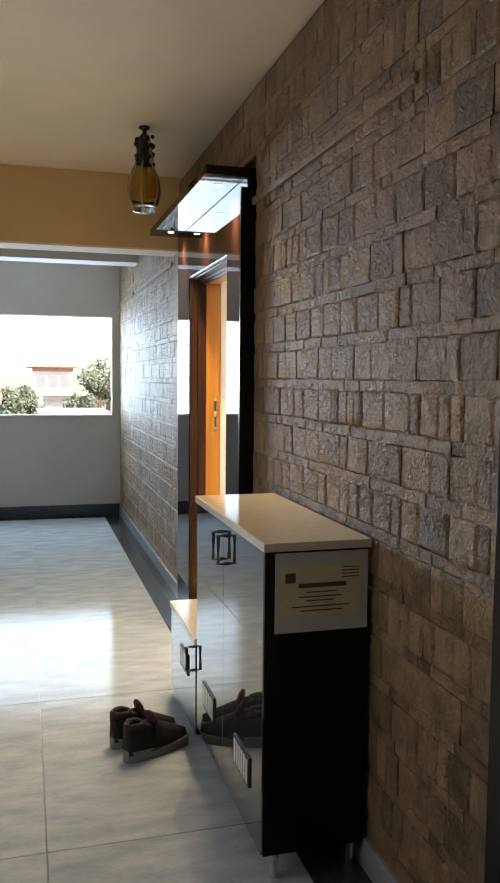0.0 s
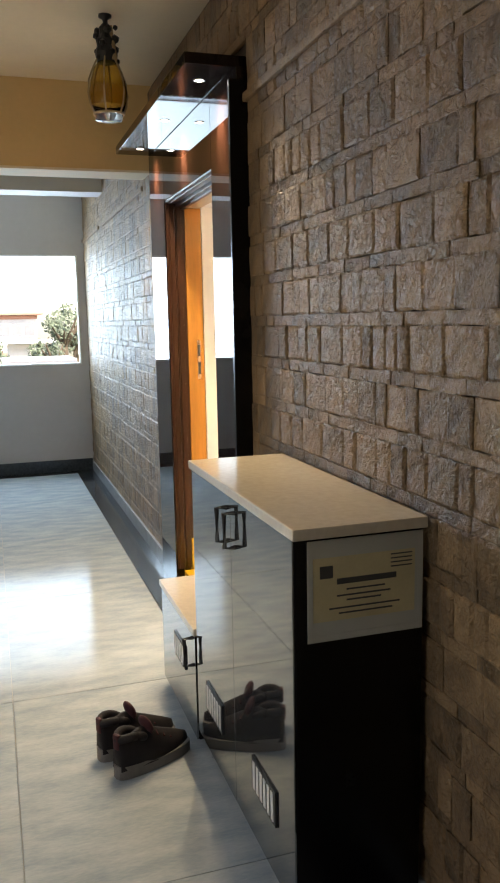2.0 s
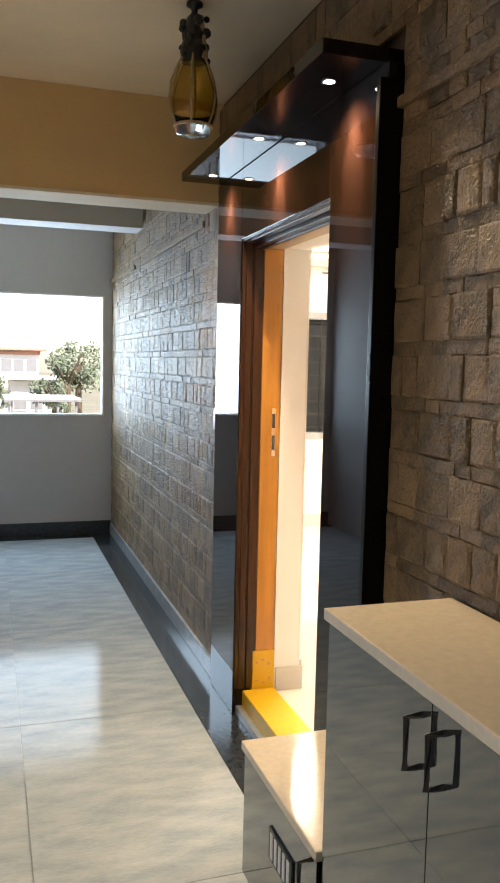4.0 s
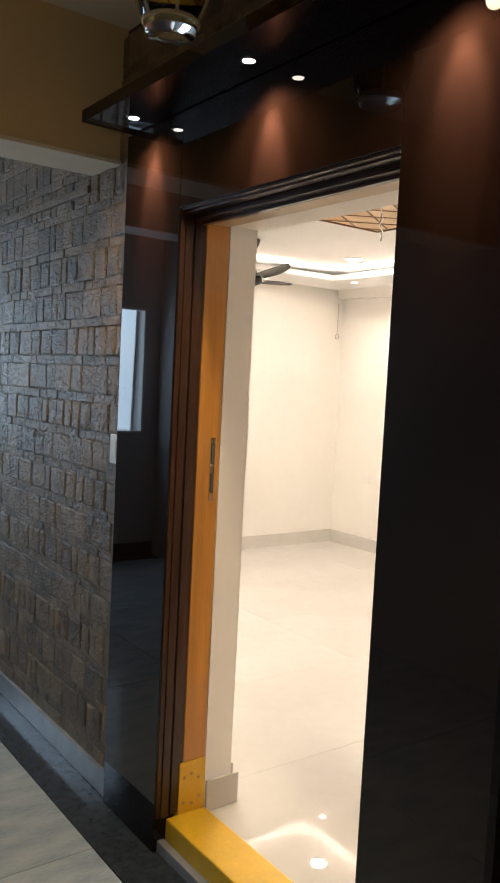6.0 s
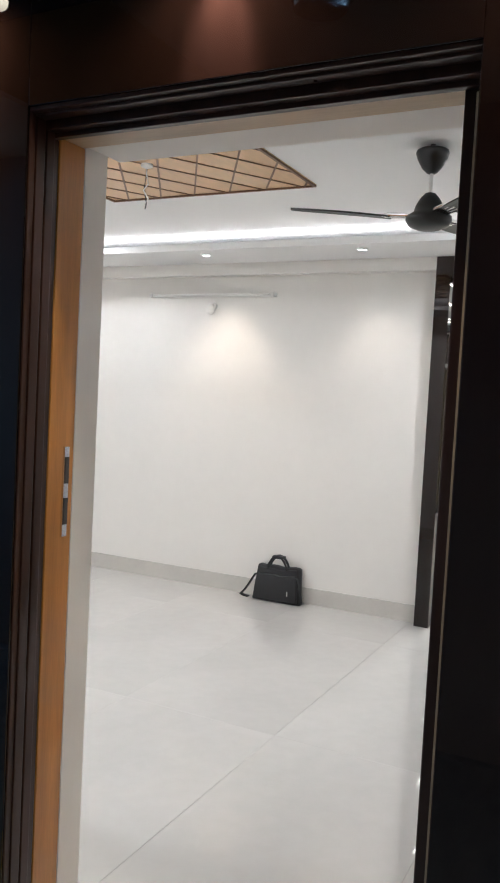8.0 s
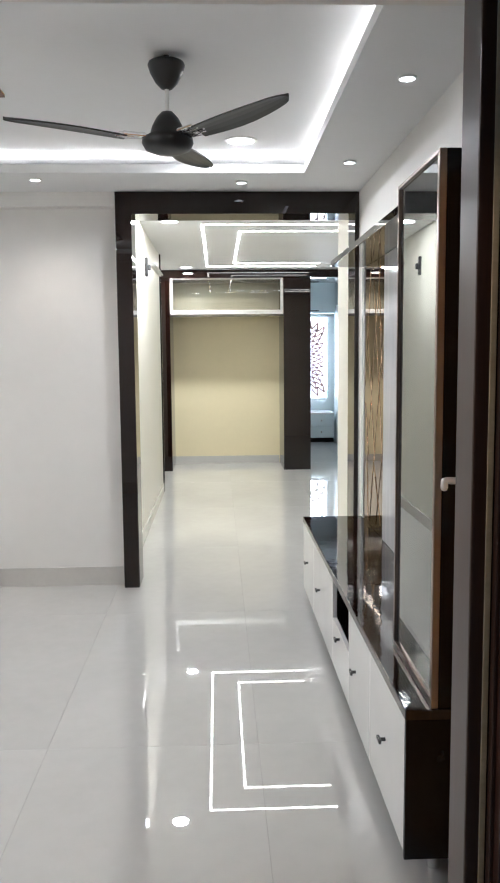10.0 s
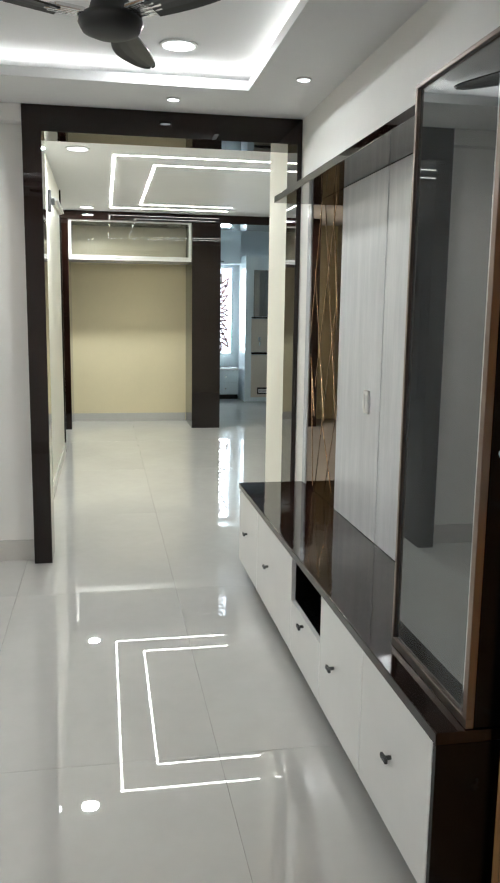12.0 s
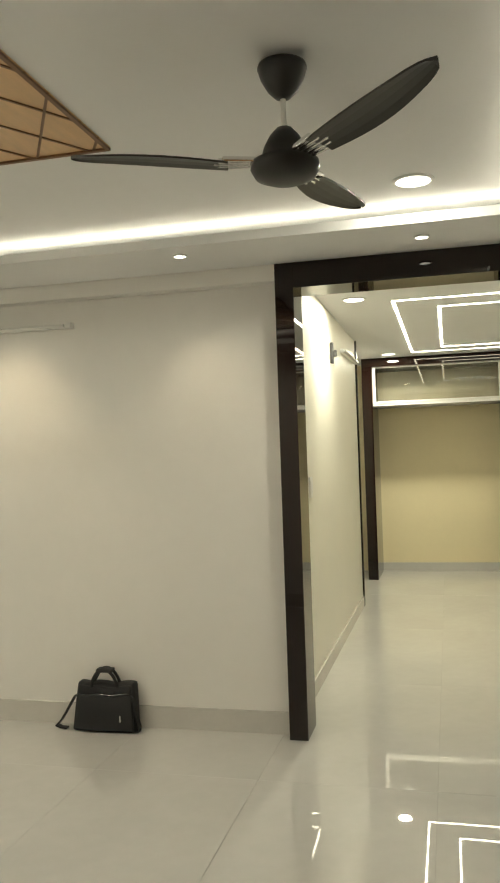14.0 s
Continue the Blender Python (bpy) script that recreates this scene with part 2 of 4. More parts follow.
# ---- corridor shell ----
CH = 2.885
FAR = 9.12
LEFT = -2.3
SX = 0.045         # backing of the stone wall
walls("floor_corridor", [((LEFT, -2.0, CZ - 0.2), (0.33, FAR + 0.2, CZ - 0.012))], JOINT, "corridor floor bed with grey joints")
structure("ceiling_corridor", box((LEFT - 0.2, -2.0, CH), (0.33, FAR + 0.2, CH + 0.15)), CREAM, "cream painted corridor ceiling")
# wall between corridor and apartment: its opening for the entrance door runs from y 4.05 to 5.0
walls("wall_entrance", [((SX, -2.0, CZ - 0.2), (0.33, 3.94, CH)), ((SX, 3.94, CZ - 0.2), (0.0985, 4.004, CH)), ((SX, 5.04, CZ - 0.2), (0.33, FAR + 0.2, CH)), ((SX, 4.004, 2.152), (0.33, 5.04, CH)), ((0.0985, 3.94, 2.152), (0.33, 4.004, CH)), ((SX, 4.004, CZ - 0.2), (0.33, 5.04, -0.035))], GROUT, "wall backing behind the stone cladding")
# the opening from y 1.5 to 3.1 is unseen, added for the fill lamp
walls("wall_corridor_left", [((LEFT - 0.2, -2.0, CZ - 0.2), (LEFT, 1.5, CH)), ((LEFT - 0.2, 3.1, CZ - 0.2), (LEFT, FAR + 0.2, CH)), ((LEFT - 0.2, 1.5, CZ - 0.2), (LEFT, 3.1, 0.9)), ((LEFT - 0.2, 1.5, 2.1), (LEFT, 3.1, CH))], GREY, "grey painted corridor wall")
walls("wall_corridor_back", [((LEFT, -2.2, CZ - 0.2), (0.33, -2.0, CH))], GREY, "grey painted corridor end wall")
WX0, WX1, WZ0, WZ1 = -2.15, -0.055, 1.085, 2.20
walls("wall_corridor_far", [((LEFT, FAR, CZ - 0.2), (WX0, FAR + 0.2, CH)), ((WX1, FAR, CZ - 0.2), (SX, FAR + 0.2, CH)), ((WX0, FAR, CZ - 0.2), (WX1, FAR + 0.2, WZ0)), ((WX0, FAR, WZ1), (WX1, FAR + 0.2, CH))], GREY, "grey painted far wall with a wide window opening")
win = thing("window_1", "wide corridor window opening with thin white frame", "window", (-0.95, FAR, WZ0), kind="structure")
fr = 0.018
part("window_frame", box((WX0, FAR - 0.012, WZ1 - fr), (WX1, FAR + 0.06, WZ1)), SOCKET, win)
part("window_frame", box((WX0, FAR - 0.012, WZ0), (WX1, FAR + 0.06, WZ0 + fr)), SOCKET, win)
part("window_frame", box((WX1 - fr, FAR - 0.012, WZ0 + fr), (WX1, FAR + 0.06, WZ1 - fr)), SOCKET, win)
part("window_frame", box((WX0, FAR - 0.012, WZ0 + fr), (WX0 + fr, FAR + 0.06, WZ1 - fr)), SOCKET, win)
structure("skirting_far", box((LEFT, FAR - 0.014, CZ), (SX - 0.03, FAR, 0.085), 0.003), GRANITE, "dark granite skirting under the far wall")
structure("beam_1", box((LEFT, 5.5, 2.40), (SX - 0.005, 5.72, CH), 0.003), OCHRE, "ochre painted ceiling beam")
structure("beam_soffit", box((LEFT, 5.492, 2.385), (SX - 0.005, 5.73, 2.40), 0.002), CREAM, "cream edge strip under the ochre beam")
structure("beam_2", box((LEFT, 7.58, 2.59), (SX - 0.005, 7.85, CH), 0.003), GREY, "grey ceiling beam near the window")
# floor border and skirting along the stone wall
structure("floor_border_1", box((-0.168, -1.98, CZ - 0.01), (SX, FAR - 0.015, CZ + 0.001)), GRANITE, "dark granite border strip along the stone wall")
structure("floor_border_2", box((LEFT + 0.01, FAR - 0.165, CZ - 0.01), (-0.17, FAR - 0.015, CZ + 0.001)), GRANITE, "dark granite border strip under the window wall")
for n, (y0, y1) in enumerate(((1.50, 3.604), (5.385, FAR - 0.016))):
    structure("baseboard_%d" % (n + 1), box((0.005, y0, CZ), (SX, y1, 0.06), 0.004), SKIRT_C, "grey stone skirting below the stone cladding")
structure("trim_wall_end", box((-0.03, 1.435, CZ), (SX, 1.497, CH), 0.004), BLACKLAM, "black end trim of the stone wall")
walls("wall_plain_near", [((0.02, -2.0, CZ), (SX, 1.435, CH))], CREAM, "plain cream wall beside the stone cladding")

# ---- entrance portal: laminate panels, canopy, mouldings ----
portal = thing("door_surround", "dark brown gloss laminate door surround with lit canopy", "door surround", (0, 4.5, CZ), kind="structure")
PX = -0.012
part("side_panel", box((PX, 4.986, CZ + 0.002), (SX, 5.372, 2.455), 0.002), LAMINATE, portal)
part("side_panel", box((PX, 3.628, CZ + 0.002), (SX, 4.014, 2.455), 0.002), LAMINATE, portal)
part("header_panel", box((PX, 4.014, 2.150), (SX, 4.986, 2.455), 0.002), LAMINATE, portal)
part("edge_strip", box((-0.048, 3.606, CZ + 0.002), (SX, 3.628, 2.40), 0.002), BLACKLAM, portal, "black edge strip of the side panel")
part("canopy", box((-0.205, 3.65, 2.457), (SX, 5.345, 2.498), 0.002), LAMINATE, portal, "dark gloss canopy board over the door")
for y in (3.848, 4.512, 5.166):
    lt = part("downlight", lathe([(0.024, 0), (0.024, -0.0015), (0.018, -0.0025), (0.018, -0.001)], (-0.098, y, 2.4568), 20), CHROME, portal, "small round canopy downlight")
    part("diffuser", lathe([(0.0165, 0), (0.0165, -0.001)], (-0.098, y, 2.4555), 20), DOWN, lt, "glowing white diffuser")
    spot("canopy_spot", (-0.098, y, 2.442), (0.02, y, 2.15), 66, 42, (1.0, 0.80, 0.58))
    spot("canopy_flood", (-0.098, y, 2.440), (-0.16, y, 0.0), 31, 140, (1.0, 0.78, 0.48), 1.0)
# dark moulding stepped back into the opening
for x0, x1, far, near, drop in ((-0.006, 0.012, 4.983, 4.017, 0.008), (0.012, 0.040, 4.979, 4.020, 0.014), (0.040, 0.052, 4.992, 4.016, 0.010), (0.052, 0.078, 4.985, 4.026, 0.030), (0.078, 0.0975, 4.990, 4.032, 0.040)):
    part("moulding", box((x0, far, CZ + 0.12), (x1, 5.036 if x0 > 0.045 else 4.9995, 2.150 - drop), 0.002), MOULD, portal)
    part("moulding", box((x0, 4.0045, CZ + 0.12), (x1, near, 2.150 - drop), 0.002), MOULD, portal)
    part("moulding", box((x0, 4.0045, 2.150 - drop), (x1, 4.9995, 2.1515), 0.002), MOULD, portal)
# light catching the jamb's edge, put in as a thin tan strip
part("bead", box((0.0965, 4.0335, CZ + 0.12), (0.1005, 4.043, 2.106), 0.001), TAN, portal, "tan strip painting the lit edge beside the hinge jamb")

frame_ob = thing("door_1", "teak entrance door frame with yellow painted foot and sill", "door frame", (0.1, 4.5, CZ), kind="structure")
jamb_l = part("jamb", box((0.099, 4.988, 0.255), (0.19, 5.039, 2.118), 0.003), TEAK, frame_ob, "orange varnished teak jamb")
part("jamb", box((0.1012, 4.008, 0.074), (0.192, 4.065, 2.117), 0.004), MOULD, frame_ob, "dark polished hinge-side jamb")
part("jamb_foot", box((0.085, 4.985, 0.06), (0.193, 5.039, 0.255), 0.003), YPAINT, frame_ob, "yellow painted foot with auspicious dots")
part("head", box((0.099, 4.008, 2.1185), (0.19, 5.039, 2.150), 0.003), TAN, frame_ob)
part("sill", box((0.035, 4.033, CZ + 0.002), (0.195, 4.985, 0.072), 0.006), YPAINT, frame_ob, "yellow painted wooden threshold")
structure("trim_step", box((0.005, 4.05, CZ), (0.034, 5.04, 0.0), 0.003), SKIRT_C, "narrow stone step strip before the threshold")
strike = part("strike_plate", box((0.150, 4.982, 1.18), (0.168, 4.991, 1.40), 0.001), CHROME, frame_ob, "metal lock strike plate")
part("keyhole", box((0.153, 4.980, 1.21), (0.166, 4.984, 1.275)), INK, strike)
part("keyhole", box((0.153, 4.980, 1.31), (0.166, 4.984, 1.375)), INK, strike)
for z, x in ((0.20, 0.105), (0.21, 0.135), (0.19, 0.165), (0.11, 0.105), (0.10, 0.14), (0.12, 0.17)):
    part("dot", tube((x, 4.987, z), (x, 4.983, z), 0.006, seg=8), TERRA, frame_ob)
bm = box((0.194, 4.990, FZ + 0.002), (0.329, 5.039, 2.149))
for v in bm.verts:
    if v.co.x > 0.3 and v.co.y < 5.02:
        v.co.y = 5.028
structure("trim_reveal", bm, WHITE, "white plastered door reveal")
structure("trim_reveal_top", box((0.194, 3.95, 2.125), (0.329, 4.989, 2.149)), WHITE, "white plastered head reveal")
structure("skirting_reveal", box((0.20, 4.980, FZ + 0.001), (0.338, 4.9895, 0.165), 0.002), SKIRT, "grey skirting in the door reveal")

# open entrance door leaf
HX, HY, EX, EY = 0.197, 4.030, 0.945, 3.812
ang = math.atan2(EY - HY, EX - HX)
ln = math.hypot(EX - HX, EY - HY)
leaf = thing("entrance_door", "open teak veneer entrance door with steel inlay lines", "door")
slab = part("leaf", box((0, -0.036, 0.012), (ln, 0, 1.96), 0.002), VENEER, leaf)
for z in (0.05, 0.526, 1.01, 1.49):
    part("inlay", box((0.0, -0.002, z), (ln, 0.0015, z + 0.009)), SATIN, leaf, "thin steel inlay line")
plate = part("lock_plate", box((ln - 0.085, 0, 0.98), (ln - 0.045, 0.008, 1.24), 0.003), SATIN, leaf, "long brushed steel lock plate")
part("lever", bent([(ln - 0.065, 0.008, 1.155), (ln - 0.065, 0.045, 1.155), (ln - 0.075, 0.052, 1.155), (ln - 0.18, 0.052, 1.155)], 0.009), SATIN, plate, soft=True)
leaf.matrix_world = Matrix.Translation((HX, HY, FZ)) @ Matrix.Rotation(ang, 4, "Z")

# ---- apartment shell ----
W = 3.94           # living room far wall
WB = 4.02           # face of the wall beside the opening
YN, YS = 8.6, 3.57  # north wall, wall behind the media unit
SOF, TOP = 2.53, 2.645
walls("floor_apartment", [((0.10, 1.6, FZ - 0.2), (13.2, 8.8, FZ - 0.012))], JOINT, "apartment floor bed with grey joints")
walls("wall_living_entrance", [((0.331, YS, FZ), (0.345, 3.94, 2.9)), ((0.331, 5.041, FZ), (0.345, YN, 2.9)), ((0.331, 3.94, 2.150), (0.345, 5.041, 2.9))], WHITE, "white living room wall beside the entrance")
NW = (1.55, 2.72, 0.90, 2.10)
walls("wall_north", [((0.345, YN, FZ), (NW[0], YN + 0.2, 2.9)), ((NW[1], YN, FZ), (W + 0.2, YN + 0.2, 2.9)), ((NW[0], YN, FZ), (NW[1], YN + 0.2, NW[2])), ((NW[0], YN, NW[3]), (NW[1], YN + 0.2, 2.9))], WHITE, "white living room wall with a grilled window")
walls("wall_bag", [((WB, 5.075, FZ), (W + 0.23, YN, 2.9)), ((W + 0.02, 3.54, 2.545), (W + 0.21, 5.075, 2.9))], WHITE, "white living room wall with the wide opening")
walls("wall_media", [((0.345, YS - 0.2, FZ), (4.80, YS, 2.9))], WHITE, "white wall behind the media unit")
structure("beam_wall", box((W, 5.075, 2.442), (WB, YN, SOF), 0.002), WHITE, "shallow plaster beam along the wall top")
CX0, CX1, CY0, CY1 = 0.95, 3.43, 3.965, 8.10
walls("ceiling_soffit", [((0.345, YS, SOF), (W, CY0, SOF + 0.045)), ((0.345, CY1, SOF), (WB, YN, SOF + 0.045)), ((0.345, CY0, SOF), (CX0, CY1, SOF + 0.045)), ((CX1, CY0, SOF), (W, 5.075, SOF + 0.045)), ((CX1, 5.075, SOF), (WB, CY1, SOF + 0.045))], CEIL, "white dropped ceiling border")
structure("ceiling_living", box((0.345, YS, TOP), (W, YN, TOP + 0.1)), CEIL, "white recessed living room ceiling")
cove = thing("cove_light", "warm white hidden strip light round the ceiling recess", "cove light", (2.2, 6, SOF + 0.05), kind="structure")
cs = 0.085
for a, b in (((CX0 - cs - 0.02, CY0 - cs - 0.02), (CX1 + cs + 0.02, CY0 - cs)), ((CX0 - cs - 0.02, CY1 + cs), (CX1 + cs + 0.02, CY1 + cs + 0.02)), ((CX0 - cs - 0.02, CY0 - cs), (CX0 - cs, CY1 + cs)), ((CX1 + cs, CY0 - cs), (CX1 + cs + 0.02, CY1 + cs))):
    part("led_strip", box((*a, SOF + 0.046), (*b, SOF + 0.052)), COVE, cove)
walls("skirting_living", [((WB - 0.011, 5.077, FZ), (WB, YN, 0.168)), ((0.345, YN - 0.011, FZ), (WB - 0.011, YN, 0.168)), ((0.345, 5.042, FZ), (0.356, YN - 0.011, 0.17))], SKIRT, "grey tile skirting of the living room")

# portal between living and dining rooms
dp = thing("opening_surround", "dark gloss laminate surround of the wide opening", "opening surround", (W, 4.3, FZ), kind="structure")
part("jamb_panel", box((W - 0.012, 4.975, FZ + 0.001), (W + 0.235, 5.073, SOF - 0.002), 0.002), LAMINATE, dp)
part("jamb_panel", box((W - 0.012, YS + 0.001, FZ + 0.001), (W + 0.235, YS + 0.028, SOF - 0.002), 0.002), LAMINATE, dp)
part("head_panel", box((W - 0.012, YS + 0.028, 2.395), (W + 0.235, 4.975, SOF - 0.002), 0.002), LAMINATE, dp)

# dining room
DC = 2.605
walls("wall_dining_left", [((4.17, 5.07, FZ), (7.58, 5.20, DC + 0.3)), ((7.58, 5.6, FZ), (10.2, 5.75, DC + 0.3)), ((7.45, 5.2, FZ), (7.58, 5.6, DC + 0.3))], PALE, "cream painted dining room wall")
structure("skirting_dining", box((4.18, 5.058, FZ), (7.578, 5.07, 0.15), 0.002), SKIRT, "grey tile skirting of the dining room")
structure("trim_dining_corner", box((7.582, 5.055, FZ), (7.63, 5.205, DC), 0.002), BLACKLAM, "black corner trim of the dining wall")
walls("wall_dining_back", [((9.9, 3.35, FZ), (10.0, 5.6, DC + 0.3))], YELLOW, "pale yellow niche wall under the loft")
structure("skirting_niche", box((9.888, 3.62, FZ), (9.9, 5.17, 0.15), 0.002), SKIRT, "grey tile skirting in the niche")
structure("ceiling_dining", box((4.17, 1.6, DC), (10.2, 5.75, DC + 0.1)), CEIL, "white dining room ceiling")
walls("wall_dining_right", [((4.80, 1.6, FZ), (9.2, 1.7, DC + 0.3)), ((4.17, 3.37, FZ), (4.80, 3.571, DC + 0.3)), ((4.70, 1.7, FZ), (4.80, 3.37, DC + 0.3))], PALE, "cream dining room side wall")
part_post = thing("niche_surround", "dark gloss laminate frame round the niche and loft", "niche surround", (9.2, 4.3, FZ), kind="structure")
part("post", box((9.15, 5.055, FZ + 0.001), (9.9, 5.17, DC - 0.1), 0.002), LAMINATE, part_post)
part("post", box((9.15, 3.27, FZ + 0.001), (9.898, 3.615, DC - 0.1), 0.002), LAMINATE, part_post)
part("beam", box((9.14, 2.2, DC - 0.1), (9.898, 5.17, DC - 0.002), 0.002), LAMINATE, part_post)
loft = thing("loft_cabinet", "white framed loft cabinet with glass shutters", "loft cabinet", (9.3, 4.35, 2.08))
part("bottom", box((9.2, 3.62, 2.055), (9.88, 5.05, 2.08), 0.002), WLAM, loft)
part("back", box((9.86, 3.62, 2.08), (9.88, 5.05, 2.515)), QUARTZ, loft)
for a, b in (((9.19, 3.62, 2.08), (9.21, 5.05, 2.105)), ((9.19, 3.62, 2.49), (9.21, 5.05, 2.515)), ((9.19, 3.62, 2.105), (9.21, 3.65, 2.49)), ((9.19, 5.02, 2.105), (9.21, 5.05, 2.49))):
    part("rail", box(a, b, 0.002), SATIN, loft, "satin metal frame rail")
part("pane", box((9.197, 3.651, 2.106), (9.203, 5.019, 2.489)), SMOKED, loft, "clear glass shutter").visible_shadow = False
# dining ceiling light lines
led = thing("ceiling_led_lines", "nested rectangular LED profile lines in the ceiling", "ceiling light", (7.1, 4, DC), kind="structure")
lw = 0.017
for x0, x1, y1 in ((5.64, 8.78, 4.58), (6.00, 8.45, 4.26)):
    for a, b in (((x0, y1 - lw), (x1, y1)), ((x0, 2.75), (x0 + lw, y1 - lw)), ((x1 - lw, 3.25), (x1, y1 - lw))):
        part("led_line", box((*a, DC - 0.004), (*b, DC + 0.001)), LED_LINE, led)

# kitchen
walls("wall_kitchen", [((9.9, 3.25, FZ), (12.9, 3.35, 2.9)), ((12.9, 1.6, FZ), (13.0, 2.55, 2.9)), ((12.9, 3.0, FZ), (13.0, 3.35, 2.9)), ((12.9, 2.55, FZ), (13.0, 3.0, 0.75)), ((12.9, 2.55, 2.2), (13.0, 3.0, 2.9)), ((9.2, 1.5, FZ), (12.9, 1.6, 2.9))], KITCHEN, "pale kitchen wall")
structure("ceiling_kitchen", box((10.2, 1.5, 2.85), (13.0, 3.35, 2.95)), CEIL, "white kitchen ceiling")
area("kitchen_daylight", (12.95, 2.78, 1.5), (10, 2.78, 1.2), 0.4, 1.4, 75, (1.0, 0.93, 0.83))
structure("backdrop_kitchen", box((13.8, 1.0, -0.5), (13.85, 4.5, 3.5)), SKYGLOW, "bright overcast sky outside the kitchen window")


# ---- lamps ----
def downlight(x, y, z, r, group, label):
    t = thing("downlight", label, "downlight", (x, y, z), group)
    part("ring", lathe([(r * 1.15, 0), (r * 1.15, -0.006), (r * 0.95, -0.008), (r * 0.95, 0)], (x, y, z - 0.001), 28), SOCKET, t)
    part("diffuser", lathe([(r * 0.93, 0), (r * 0.93, -0.004)], (x, y, z - 0.002), 28), DOWN, t, "glowing diffuser")
    return t


def disc_lamp(x, y, z, watts, colour):
    ob = area("panel_lamp", (x, y, z - 0.012), (x, y, 0), 0.13, 0.13, watts, colour)
    ob.data.shape = "DISK"


for x, y in ((3.587, 8.0), (3.587, 6.633), (3.587, 5.473), (3.66, 4.307), (3.174, 3.755), (1.9, 3.755)):
    downlight(x, y, SOF, 0.030, "small soffit spots", "small round recessed spot in the ceiling border")
for y, watts, col in ((8.0, 14, (1.0, 0.84, 0.66)), (6.633, 34, (1.0, 0.72, 0.46)), (5.473, 20, (1.0, 0.76, 0.54))):
    spot("soffit_spot", (3.587, y, SOF - 0.015), (3.97, y, 1.3), watts, 80, col, 0.9)
# the two lights at x 1.25 are unseen, added to light the room
for x, y, watts in ((3.2, 4.323, 23), (3.2, 7.6, 16), (1.25, 5.95, 25), (1.25, 7.3, 36)):
    disc_lamp(x, y, TOP, watts, (1.0, 0.855, 0.69))
    downlight(x, y, TOP, 0.075, "round ceiling lights", "round white panel light in the recessed ceiling")
for x, y in ((5.47, 4.83), (8.80, 4.83)):
    disc_lamp(x, y, DC, 66, (1.0, 0.86, 0.68))
    downlight(x, y, DC, 0.075, "dining ceiling lights", "round white panel light in the dining ceiling")


# ---- ceiling fans ----
def fan(x, y, first, label):
    f = thing("ceiling_fan", label, "ceiling fan", (x, y, TOP), "ceiling fans")
    part("hook", tube((x, y, TOP), (x, y, TOP - 0.024), 0.012), FANM, f)
    part("ceiling_cup", lathe([(0.010, -0.020), (0.058, -0.021), (0.067, -0.026), (0.070, -0.036), (0.062, -0.062), (0.042, -0.098), (0.022, -0.118), (0.014, -0.122)], (x, y, TOP), 32), FANM, f, soft=True)
    part("rod", tube((x, y, TOP - 0.12), (x, y, TOP - 0.21), 0.008), SOCKET, f, "white down rod")
    part("hub", lathe([(0.004, -0.166), (0.022, -0.172), (0.042, -0.194), (0.058, -0.224), (0.066, -0.252), (0.095, -0.268), (0.098, -0.285), (0.085, -0.308), (0.050, -0.322), (0.01, -0.325)], (x, y, TOP - 0.032), 36), FANM, f, soft=True)
    z = TOP - 0.296
    for k in range(3):
        a = radians(first + 120 * k)
        bm = bmesh.new()
        n, cols = 26, 5
        top, bot = [], []
        for i in range(n + 1):
            s = i / n
            r = 0.16 + 0.435 * s
            half = (0.036 + 0.020 * math.sin(math.pi * min(1.0, 0.1 + s)) - 0.004 * s) * (math.sqrt(max(0.01, 1 - ((s - 0.84) / 0.16) ** 2)) if s > 0.84 else 1.0)
            lead = 0.014 * math.sin(math.pi * s)
            rowt, rowb = [], []
            for j in range(cols):
                u = (j / (cols - 1)) * 2 - 1
                cx, cy = r, lead + u * half
                cz = z + 0.032 * s - 0.12 * u * half - 0.006 * u * u
                p = (x + cx * math.cos(a) - cy * math.sin(a), y + cx * math.sin(a) + cy * math.cos(a), cz)
                rowt.append(bm.verts.new(p))
                rowb.append(bm.verts.new((p[0], p[1], p[2] - 0.006)))
            top.append(rowt), bot.append(rowb)
        for i in range(n):
            for j in range(cols - 1):
                bm.faces.new((top[i][j], top[i + 1][j], top[i + 1][j + 1], top[i][j + 1]))
                bm.faces.new((bot[i][j], bot[i][j + 1], bot[i + 1][j + 1], bot[i + 1][j]))
            bm.faces.new((top[i][0], bot[i][0], bot[i + 1][0], top[i + 1][0]))
            bm.faces.new((top[i][-1], top[i + 1][-1], bot[i + 1][-1], bot[i][-1]))
        for e in (0, n):
            bm.faces.new([v for v in top[e]] + [v for v in reversed(bot[e])])
        bmesh.ops.recalc_face_normals(bm, faces=bm.faces)
        blade = part("blade", bm, FANM, f)
        bm = bmesh.new()
        for q in range(5):
            w = 0.0095
            o = -0.028 + 0.014 * q
            rib = box((0.085, -w / 2, z - 0.008), (0.200 - 0.012 * abs(q - 2), w / 2, z + 0.0075), 0.005)
            bmesh.ops.transform(rib, matrix=Matrix.Translation((0, o * 0.75, -0.12 * o)) @ Matrix.Rotation(radians(3.0 * (q - 2)), 4, "Z"), verts=rib.verts)
            tmp = bpy.data.meshes.new("rib")
            rib.to_mesh(tmp)
            bm.from_mesh(tmp)
            bpy.data.meshes.remove(tmp)
        bmesh.ops.transform(bm, matrix=Matrix.Translation((x, y, 0)) @ Matrix.Rotation(a, 4, "Z"), verts=bm.verts)
        part("blade_bracket", bm, CHROME, blade, "ribbed chrome blade bracket")
